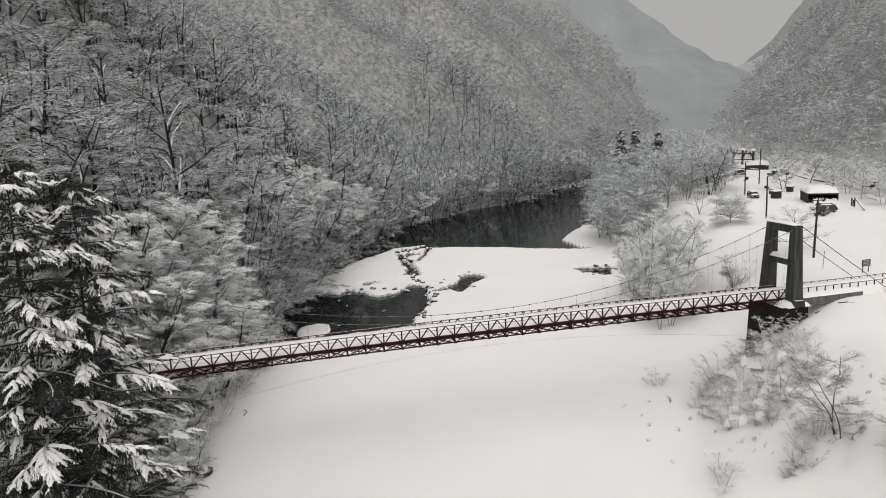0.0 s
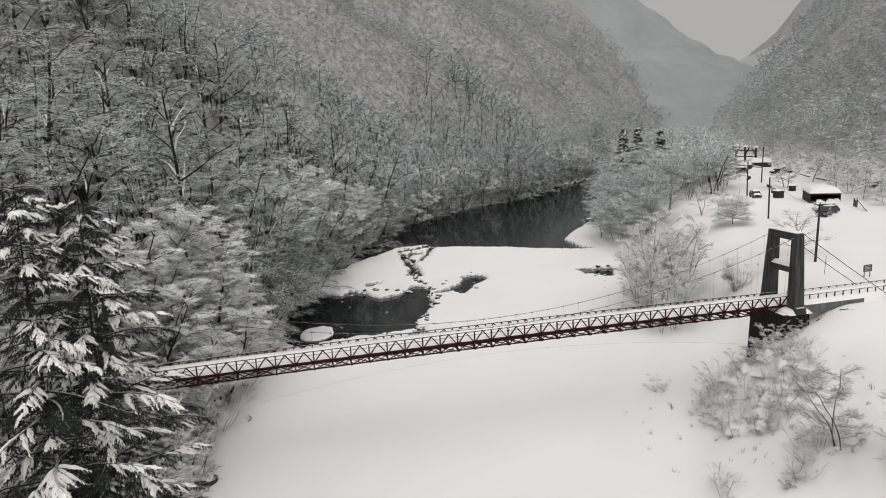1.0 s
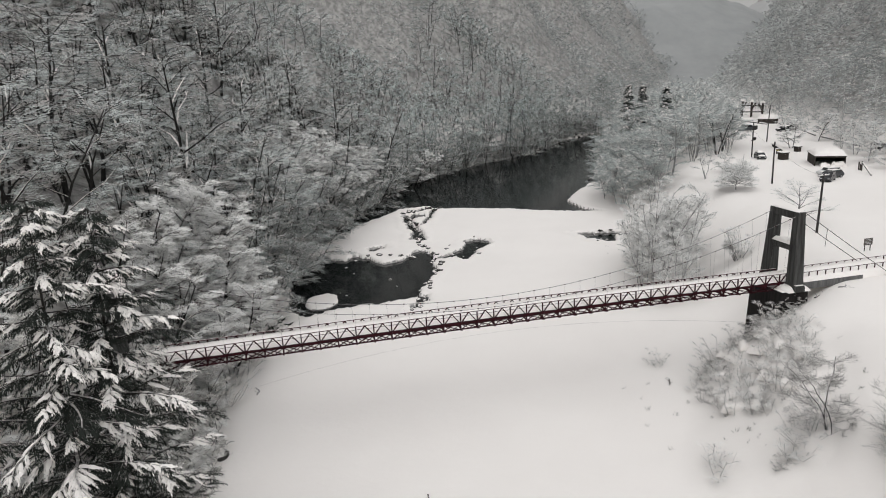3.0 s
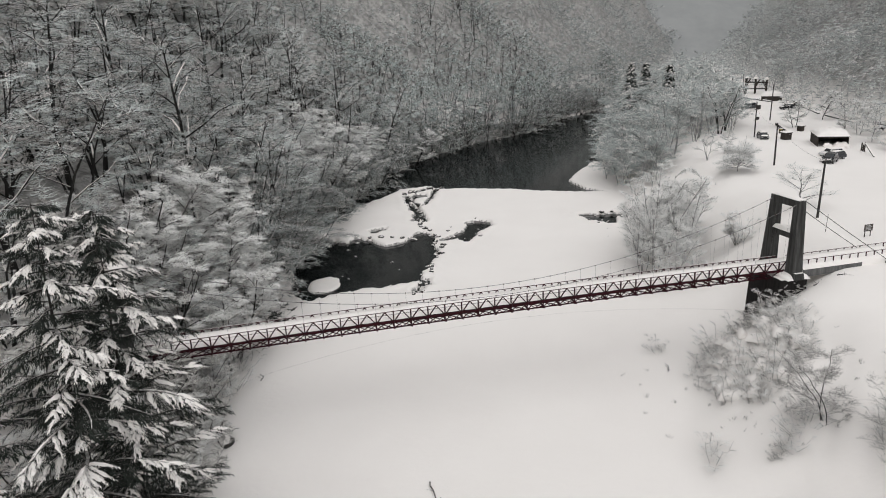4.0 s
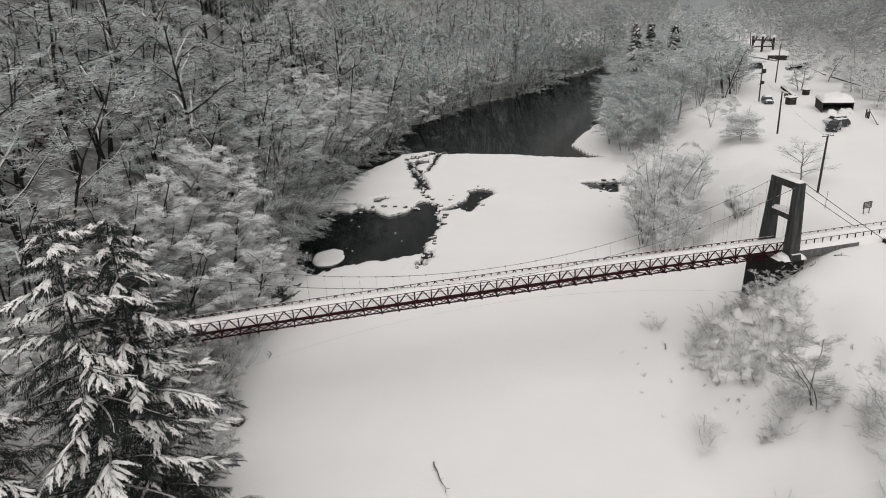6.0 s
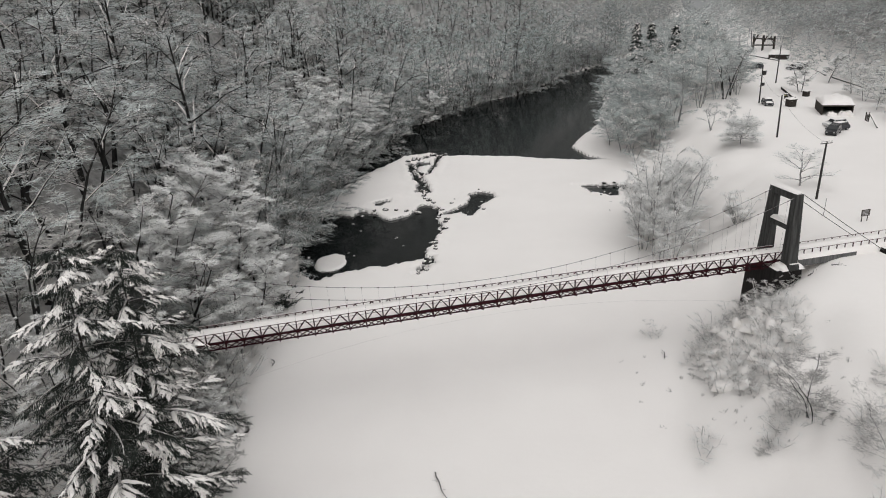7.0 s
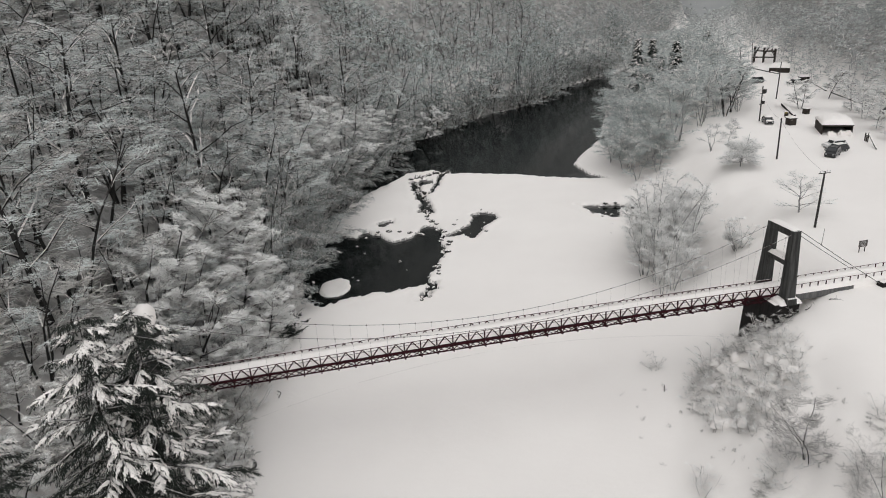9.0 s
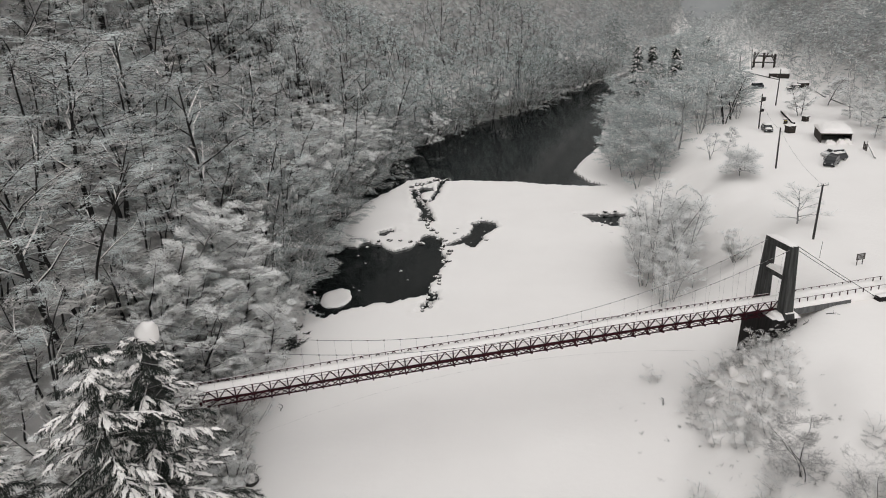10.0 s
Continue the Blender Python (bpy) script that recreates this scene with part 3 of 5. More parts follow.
def grow_tree(seed, height, stems=1, limbs=8, subs=6, twigs=7, spread=0.6, twig_len=1.0, twig_r=0.03, segs=(5, 3, 2), lean=0.1, clear=0.3, r0=None, tert=0, dome=False, cloud=0, lobe=0.17, droop=0.06, shade=-0.05, upright=0.0):
    """One bare tree: (wood, twig) collections, its foot at the origin."""
    rng = random.Random(seed)
    wood, fine = Wood(), Wood()
    for s in range(stems):
        az = rng.uniform(0, 6.283)
        tilt = (lean if stems == 1 else 0.12 + lean) * rng.uniform(0.5, 1.4)
        d = Vector((math.cos(az) * tilt, math.sin(az) * tilt, 1)).normalized()
        p = Vector((math.cos(az) * 0.15 * (stems > 1), math.sin(az) * 0.15 * (stems > 1), -0.6))
        h = height * rng.uniform(0.85, 1.05)
        r = (r0 or height * 0.013) * (1.0 if stems == 1 else 0.75)
        line = [(p.copy(), r)]
        n = segs[0]
        for k in range(n):
            q = p + d * (h + 0.6) / n
            rb = r * (1 - 0.85 * (k + 1) / n) + 0.012
            wood.limb(p, q, line[-1][1], rb)
            line.append((q.copy(), rb))
            p, d = q, swing(rng, d, 0.13)
        m = max(2, limbs // stems)
        for k in range(m):
            f = clear + (1 - clear) * ((k + rng.random()) / m) * 0.97
            i = min(n - 1, int(f * n))
            a, ra = line[i][0].lerp(line[i + 1][0], f * n - i), line[i][1] * 0.6
            az2 = k * 2.4 + rng.uniform(-0.5, 0.5) + s
            length = height * spread * (0.66 - 0.62 * max(0.0, f - 0.45)) * rng.uniform(0.75, 1.2)
            rise = rng.uniform(0.25, 0.8) + 0.9 * max(0.0, f - 0.6)
            if dome:
                rise, length = math.tan(math.radians(-8 + 82 * (k + rng.random()) / m)), height * spread * 0.5 * rng.uniform(0.85, 1.1)
                a = line[1][0].lerp(line[2][0], rng.random())
            dd = Vector((math.cos(az2), math.sin(az2), rise)).normalized()
            pts = [a.copy()]
            ns = segs[1]
            for j in range(ns):
                q = a + dd * length / ns
                wood.limb(a, q, max(0.02, ra * (1 - 0.75 * j / ns)), max(0.015, ra * (1 - 0.75 * (j + 1) / ns)))
                a = q
                pts.append(a.copy())
                dd = swing(rng, dd, 0.2)
                dd.z -= droop
            for j in range(cloud):
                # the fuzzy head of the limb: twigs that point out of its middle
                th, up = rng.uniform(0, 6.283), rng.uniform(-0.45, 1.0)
                flat = math.sqrt(max(0.0, 1 - up * up))
                o = Vector((math.cos(th) * flat, math.sin(th) * flat, up))
                rad = height * lobe * (0.35 + 0.65 * rng.random() ** 0.6)
                mid = pts[-1].lerp(pts[-2], rng.random() ** 1.5)
                c = mid + Vector((o.x, o.y, o.z * 0.66)) * rad
                e = (o * 0.8 + dd * 0.5 + Vector((rng.gauss(0, 0.45), rng.gauss(0, 0.45), rng.gauss(0, 0.2)))).normalized()
                e.z = e.z * 0.7 + upright
                # Twigs below 'shade' take the bark: underside shade put into colour, snow left off.
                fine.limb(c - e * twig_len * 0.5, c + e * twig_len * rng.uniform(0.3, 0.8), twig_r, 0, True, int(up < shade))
            for j in range(subs):
                g = 0.22 + 0.78 * (j + rng.random()) / subs
                i2 = min(ns - 1, int(g * ns))
                b = pts[i2].lerp(pts[i2 + 1], g * ns - i2)
                az3 = az2 + rng.choice((-1, 1)) * rng.uniform(0.3, 1.3)
                e = Vector((math.cos(az3), math.sin(az3), rng.uniform(0.0, 0.6))).normalized()
                l2 = length * 0.46 * (1.15 - 0.6 * g) * rng.uniform(0.7, 1.3)
                b0 = b.copy()
                pl = [b0]
                for j2 in range(segs[2]):
                    q = b + e * l2 / segs[2]
                    fine.limb(b, q, twig_r * (1.7 - 0.4 * j2), twig_r * (1.3 - 0.4 * j2), segs[2] == 1)
                    b = q
                    pl.append(b.copy())
                    e = swing(rng, e, 0.18)
                for j3 in range(tert):
                    g3 = 0.15 + 0.85 * (j3 + rng.random()) / tert
                    i3 = min(segs[2] - 1, int(g3 * segs[2]))
                    c = pl[i3].lerp(pl[i3 + 1], g3 * segs[2] - i3)
                    az4 = az3 + rng.choice((-1, 1)) * rng.uniform(0.25, 1.3)
                    e4 = Vector((math.cos(az4), math.sin(az4), rng.uniform(-0.1, 0.55))).normalized()
                    c2 = c + e4 * (l2 * 0.5 * rng.uniform(0.6, 1.2) + twig_len * 0.3)
                    fine.limb(c, c2, twig_r * 1.15, 0, True)
                    for j4 in range(twigs):
                        k4 = c.lerp(c2, 0.2 + 0.75 * (j4 + rng.random()) / twigs)
                        az5 = az4 + rng.choice((-1, 1)) * rng.uniform(0.3, 1.4)
                        e5 = Vector((math.cos(az5), math.sin(az5), rng.uniform(-0.15, 0.6))).normalized()
                        fine.limb(k4, k4 + e5 * twig_len * rng.uniform(0.6, 1.3), twig_r, 0, True)
    return wood, fine


def grow_layered(seed, height, stems=2, limbs=12, sprays=7, twigs=12, reach=0.34, spray_len=1.6, twig_len=0.65, twig_r=0.034, clear=0.42, lean=0.1, r0=0.2, rise=0.0, lift=0.06, droop=0.12, bare=0.1, segs=(5, 3)):
    """A leafless broadleaf tree whose limbs end in flat fans of snowy twigs, layer over layer."""
    rng = random.Random(seed)
    wood, fine = Wood(), Wood()
    for s in range(stems):
        az = s * 6.283 / stems + rng.uniform(-0.7, 0.7)
        tilt = lean * rng.uniform(0.4, 1.4) + (0.13 if stems > 1 else 0.0)
        d = Vector((math.cos(az) * tilt, math.sin(az) * tilt, 1)).normalized()
        p = Vector((math.cos(az), math.sin(az), 0)) * (0.18 if stems > 1 else 0.0) + Vector((0, 0, -0.8))
        h = height * rng.uniform(0.8, 1.06)
        r = r0 * (1.0 if stems == 1 else 0.72) * rng.uniform(0.75, 1.15)
        n = segs[0]
        line = [(p.copy(), r)]
        for k in range(n):
            q = p + d * (h + 0.8) / n
            rb = r * (1 - 0.86 * (k + 1) / n) + 0.015
            wood.limb(p, q, line[-1][1], rb)
            line.append((q.copy(), rb))
            p, d = q, swing(rng, d, 0.12)
        m = max(3, round(limbs / stems))
        for k in range(m):
            f = clear + (1 - clear) * (k + rng.random()) / m * 0.98
            i = min(n - 1, int(f * n))
            a, ra = line[i][0].lerp(line[i + 1][0], f * n - i), max(0.03, line[i][1] * 0.55)
            az2 = az + k * 2.4 + rng.uniform(-0.6, 0.6)
            high = (f - clear) / (1 - clear)
            length = height * reach * (1.05 - 0.5 * high * high) * rng.uniform(0.7, 1.25)
            d2 = Vector((math.cos(az2), math.sin(az2), rng.uniform(0.1, 0.5) + 0.75 * high + rise)).normalized()
            pts = [a.copy()]
            ns = segs[1]
            for j in range(ns):
                q = a + d2 * length / ns
                wood.limb(a, q, max(0.02, ra * (1 - 0.7 * j / ns)), max(0.016, ra * (1 - 0.7 * (j + 1) / ns)))
                a = q
                pts.append(a.copy())
                d2 = swing(rng, d2, 0.2)
                d2.z -= droop
            for j in range(sprays):
                g = 0.2 + 0.8 * (j + rng.random()) / sprays
                i2 = min(ns - 1, int(g * ns))
                b = pts[i2].lerp(pts[i2 + 1], g * ns - i2)
                az3 = az2 + (1 if j % 2 else -1) * rng.uniform(0.15, 1.25) * (1.15 - 0.6 * g)
                e = Vector((math.cos(az3), math.sin(az3), rng.uniform(-0.15, 0.3) + lift + 0.35 * high * rise)).normalized()
                l2 = spray_len * (1.15 - 0.45 * g) * rng.uniform(0.65, 1.3)
                c = b + e * l2 - Vector((0, 0, droop * l2 * 0.6))
                fine.limb(b, c, twig_r * 1.4, twig_r, False, int(rng.random() < 0.35))
                dull = rng.random() < bare * 1.5
                wide = twig_len * rng.uniform(0.75, 1.3)
                for j3 in range(twigs):
                    # a tuft: twigs that fan out of the spray's end in a low dome
                    th, far = rng.uniform(0, 6.283), rng.random() ** 0.5
                    o = Vector((math.cos(th), math.sin(th), 0))
                    k4 = c + o * wide * far * 0.75 + Vector((0, 0, rng.gauss(0.1 - 0.28 * far * far, 0.1) * wide)) - e * (0.3 * l2 * rng.random())
                    az4 = th + rng.gauss(0, 0.75)
                    e4 = Vector((math.cos(az4), math.sin(az4), rng.uniform(-0.3, 0.35) + lift * 2)) + e * 0.35
                    fine.limb(k4 - e4 * wide * 0.2, k4 + e4 * wide * rng.uniform(0.3, 0.65), twig_r * rng.uniform(0.7, 1.2), 0, True, int(dull or rng.random() < bare))
    return wood, fine


def tree_thing(name, wood, fine, twig_mat, label, category="tree", group="", bark=None):
    ob = empty(name)
    part("trunk", wood.mesh("trunk", bark or M_BARK), None, ob)
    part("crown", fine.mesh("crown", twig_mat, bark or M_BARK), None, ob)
    return tagged(ob, label, category, group)


def scatter(seed, n, x0, x1, y0, y1, gap, ok):
    """Places spread at random, at least gap apart, where ok(x, y, z) holds."""
    rng = random.Random(seed)
    cells, out = {}, []
    for _ in range(n):
        x, y = rng.uniform(x0, x1), rng.uniform(y0, y1)
        c = (int(x // gap), int(y // gap))
        if any((x - px) ** 2 + (y - py) ** 2 < gap * gap for i in (-1, 0, 1) for j in (-1, 0, 1) for px, py in cells.get((c[0] + i, c[1] + j), ())):
            continue
        if ok(x, y):
            cells.setdefault(c, []).append((x, y))
            out.append((x, y))
    return out


def joined(name, protos, places, rng, mats, low=0.8, high=1.25):
    """Many trees in one mesh: prototypes turned, scaled and set on the land."""
    vs, fs, ix, n = [], [], [], 0
    if not places:
        return None
    zs = land(np.array([p[0] for p in places]), np.array([p[1] for p in places]))
    data = [[(np.array(w.v), np.array(w.f), np.array(w.m)) for w in pair] for pair in protos]
    for (x, y), z in zip(places, zs):
        a, s = rng.uniform(0, 6.283), rng.uniform(low, high)
        rot = np.array([[math.cos(a), math.sin(a), 0], [-math.sin(a), math.cos(a), 0], [0, 0, 1]]) * s
        for k, (v, f, b) in enumerate(rng.choice(data)):
            vs.append(v @ rot + (x, y, z - 0.1))
            fs.append(f + n)
            ix.append(k * (1 - b))
            n += len(v)
    ob = new(name, mesh_from(name, np.concatenate(vs), np.concatenate(fs), mats, index=np.concatenate(ix)))
    return ob


def left_depth(x, y):
    return float(np.interp(y, LEFT_Y, LEFT_X)) - x


def right_depth(x, y):
    return x - float(np.interp(y, FOOT_Y, FOOT_X))


def in_sight(x, y, margin=0.06):
    """Within the valley wedge that lies before the path."""
    return y > 10 and -0.66 - margin - 8 / y < x / y < 0.68 + margin + 8 / y


# ---- firs at the near bank ----
def grow_fir(seed, height, reach, branches, bare=0.34, clear=0.1, fingers=21, size=0.78, taper=0.55):
    """An open conifer: whorled drooping branches, dark needle sprays, clumps of snow towards the tips."""
    rng = random.Random(seed)
    wood, needles, load = Wood(), Wood(), Wood()
    p = Vector((0, 0, -0.8))
    n = 8
    axis = [p.copy()]
    for k in range(n):
        q = p + Vector((rng.gauss(0, 0.08), rng.gauss(0, 0.08), (height + 0.8) / n))
        r = height * 0.0105
        wood.limb(p, q, r * (1 - 0.97 * k / n), r * (1 - 0.97 * (k + 1) / n) + 0.01)
        p = q
        axis.append(p.copy())

    def finger(bag, a, d, length, w):
        """A drooping spray: a flat six-faced leaf with a raised back."""
        d = d.normalized()
        side = d.cross(Vector((0, 0, 1)))
        side = side.normalized() if side.length > 0.05 else Vector((1, 0, 0))
        top = side.cross(d)
        b = a + d * length * 0.55
        c = a + (d + Vector((0, 0, -0.35))).normalized() * length
        k = len(bag.v)
        bag.v += [tuple(a), tuple(b + side * w), tuple(b - side * w), tuple(b + top * w * 0.6), tuple(c)]
        bag.f += [(k, k + 1, k + 3), (k, k + 3, k + 2), (k + 1, k + 4, k + 3), (k + 3, k + 4, k + 2), (k, k + 2, k + 1), (k + 1, k + 2, k + 4)]

    def pad(a, b, w):
        """A drooping pad of snow along a spray, lumpy and thick in the middle."""
        n4 = 5
        along = b - a
        side = along.cross(Vector((0, 0, 1)))
        side = side.normalized() if side.length > 0.02 else Vector((1, 0, 0))
        k = len(load.v)
        for q in range(n4 + 1):
            t = q / n4
            wide = w * (0.25 + math.sin(math.pi * min(1.0, 0.12 + t * 0.86)) ** 0.7) * rng.uniform(0.65, 1.3)
            c = a.lerp(b, t) + Vector((rng.gauss(0, 0.02), rng.gauss(0, 0.02), -0.22 * t * t * along.length))
            load.v += [tuple(c + side * wide - Vector((0, 0, 0.35 * wide))), tuple(c + Vector((0, 0, 0.55 * wide))), tuple(c - side * wide - Vector((0, 0, 0.35 * wide))), tuple(c - Vector((0, 0, 0.3 * wide)))]
        for q in range(n4):
            for r in range(4):
                u, v = k + q * 4 + r, k + q * 4 + (r + 1) % 4
                load.f += [(u, u + 4, v + 4), (u, v + 4, v)]

    for i in range(branches):
        f = clear + (1 - clear) * ((i + rng.random() * 0.8) / branches) ** 0.88
        j = min(n - 1, int(f * n))
        a = axis[j].lerp(axis[j + 1], f * n - j)
        az = i * 2.39996 + rng.uniform(-0.4, 0.4)
        length = reach * (1 - f) ** taper * rng.uniform(0.5, 1.3) + 0.35
        if f < 0.3:
            length *= 0.75 + f
        d = Vector((math.cos(az), math.sin(az), rng.uniform(-0.05, 0.3)))
        ra = 0.03 + 0.012 * length
        heavy = rng.random() > bare + (0.25 if f < 0.4 else 0.0)
        m = 5
        pts = [a.copy()]
        for k in range(m):
            q = a + d.normalized() * length / m
            wood.limb(a, q, ra * (1 - 0.8 * k / m), ra * (1 - 0.8 * (k + 1) / m))
            a = q
            pts.append(a.copy())
            d = swing(rng, d, 0.1)
            d.z -= 0.1 if k > 0 else 0.0
        sprays = max(4, int(fingers * (0.3 + 0.7 * length / reach)))
        for k in range(sprays):
            g = 0.08 + 0.92 * (k + rng.random()) / sprays
            jj = min(m - 1, int(g * m))
            c = pts[jj].lerp(pts[jj + 1], g * m - jj)
            along = az + (-1 if k % 2 else 1) * rng.uniform(0.35, 1.15) * (1.15 - 0.8 * g)
            size2 = size * (0.35 + length * 0.3 * (1.15 - 0.75 * g)) * rng.uniform(0.7, 1.2)
            e = Vector((math.cos(along), math.sin(along), rng.uniform(-0.55, 0.0))).normalized()
            c2 = c + e * size2
            wood.limb(c, c2, 0.02 * size, 0, True)
            laden = heavy and g > (0.5 if f < 0.5 else 0.3) and rng.random() < 0.85
            if laden:
                pad(c.lerp(c2, 0.1), c.lerp(c2, 0.85), size * rng.uniform(0.08, 0.15) * (0.6 + 0.4 * size2 / size))
            n3 = 11 + int(size2 / size * 18)
            for q3 in range(n3):
                g3 = (q3 + rng.random()) / n3
                along3 = along + (-1 if q3 % 2 else 1) * rng.uniform(0.35, 1.25) * (1.15 - 0.7 * g3)
                e3 = Vector((math.cos(along3), math.sin(along3), rng.uniform(-0.9, -0.15)))
                sag = c.lerp(c2, g3) - Vector((0, 0, 0.2 * g3 * g3 * size2))
                if laden and rng.random() < 0.7:
                    finger(load, sag, e3, size * rng.uniform(0.14, 0.34), size * rng.uniform(0.025, 0.05))
                else:
                    finger(needles, sag - Vector((0, 0, 0.06)), e3, size * rng.uniform(0.25, 0.5), size * rng.uniform(0.02, 0.04))
    return wood, needles, load


def fir_thing(name, bags, m, label):
    ob = empty(name)
    part("trunk", bags[0].mesh("trunk", M_FIRBARK), None, ob)
    part("needles", bags[1].mesh("needles", M_NEEDLE), None, ob, "dark green needle sprays")["kind"] = "stuff"
    part("snow_load", bags[2].mesh("snow_load", M_LOAD), None, ob, "drooping sprays heaped with snow")["kind"] = "stuff"
    ob.matrix_world = m
    return tagged(ob, label, "fir tree", "firs by the footbridge")


fir_spots = ((-19.0, 30.6, 26.6, 6.2, 115, 5), (-18.2, 33.4, 25.6, 5.8, 120, 8), (-24.5, 28.0, 23.0, 5.4, 70, 9))
for x, y, top, reach, count, seed in fir_spots:
    z = land_at(x, y)
    fir_thing("fir_tree", grow_fir(seed, top - z, reach, count), pose(x, y, z, 0, 0, seed * 40), "tall dark fir with heavy snow clumps on drooping branches")

# ---- far conifers beside the river wood ----
for x, y, top, seed in ((50.6, 193.9, 23.2, 21), (54.4, 194.4, 22.8, 22), (59.9, 191.0, 22.2, 23), (57.5, 196, 18, 24), (93, 262, 18, 25)):
    z = land_at(x, y)
    ob = fir_thing("cedar_tree", grow_fir(seed, top + 0.8 - z, 4.0, 140, bare=0.45, clear=0.04, fingers=8, size=1.3, taper=1.0), pose(x, y, z), "narrow dark cedar lightly dusted with snow")
    tagged(ob, category="cedar tree", group="cedars by the river wood")


# ---- poles along the road ----
def utility_pole(x, y, z, top, kind, lean=0.0):
    h = top - z
    ob = empty("utility_pole", pose(x, y, z, 0, lean, 20))
    tagged(ob, "dark wooden utility pole standing in the snow", "pole", "poles along the road")
    part("shaft", tube([(0, 0, -0.8), (0, 0, h * 0.5), (0, 0, h)], [0.16, 0.14, 0.11], 8), M_POLE, ob)
    if kind == "arm":
        part("cross_arm", bar((-0.95, 0, h - 0.25), (0.95, 0, h - 0.25), 0.1, 0.12), M_POLE, ob)
        for k in (-0.8, -0.3, 0.35, 0.85):
            part("insulator", tube([(k, 0, h - 0.2), (k, 0, h + 0.05)], [0.06, 0.045], 6), M_LAMP, ob, "pale insulator")
        part("snow_cap", snow_lump(1.8, 0.16, 0.14, 3, 8, 2), M_SNOW, ob, "strip of snow", True).location = (0, 0, h - 0.19)
    if kind == "transformer":
        for zz, w, r in ((h - 1.7, 0.7, 0.42), (h - 4.0, 0.5, 0.3)):
            part("cross_arm", bar((-w, 0, zz), (w, 0, zz), 0.1, 0.12), M_POLE, ob)
            part("transformer", tube([(0.48, -0.1, zz + 0.05), (0.48, -0.1, zz + 0.15), (0.48, -0.1, zz + r * 2.2), (0.48, -0.1, zz + r * 2.4)], [r * 0.85, r, r, r * 0.8], 12), M_POLE, ob, "dark can transformer")
            part("snow_cap", snow_lump(r * 2.1, r * 2.1, 0.22, zz, 6, 6), M_SNOW, ob, "snow on the transformer", True).location = (0.48, -0.1, zz + r * 2.4)
    return ob


utility_pole(47.1, 86.5, 8.2, 15.9, "arm", 2.5)
utility_pole(57.2, 121.0, 8.2, 15.8, "plain")
utility_pole(68.0, 154.4, 7.8, 16.0, "transformer")
utility_pole(82.9, 180.0, 8.2, 17.5, "plain", 2.0)
utility_pole(98.0, 243.0, 8.2, 15.0, "plain")
utility_pole(103.5, 246.0, 8.2, 15.5, "plain", -6.0)


# ---- parked cars ----
def car_body(length, width, hood, cabin0, cabin1, belt, roof):
    """A car's shell from its side outline, narrowed towards the roof."""
    outline = [(-length / 2, 0.35), (-length / 2, belt * 0.8), (-length / 2 + hood, belt), (cabin0, belt + 0.03), (cabin0 + 0.55, roof), (cabin1 - 0.35, roof), (cabin1, belt + 0.05), (length / 2, belt * 0.85), (length / 2, 0.35)]
    bm = bmesh.new()
    sides = []
    for k in (-1, 1):
        sides.append([bm.verts.new((x, k * width / 2 * (1.0 if z < belt + 0.1 else 0.82), z)) for x, z in outline])
    bm.faces.new(sides[0])
    bm.faces.new(sides[1][::-1])
    for i in range(len(outline)):
        j = (i + 1) % len(outline)
        bm.faces.new((sides[0][j], sides[0][i], sides[1][i], sides[1][j]))
    bmesh.ops.bevel(bm, geom=bm.edges[:], offset=0.06, segments=2, affect="EDGES")
    return bm


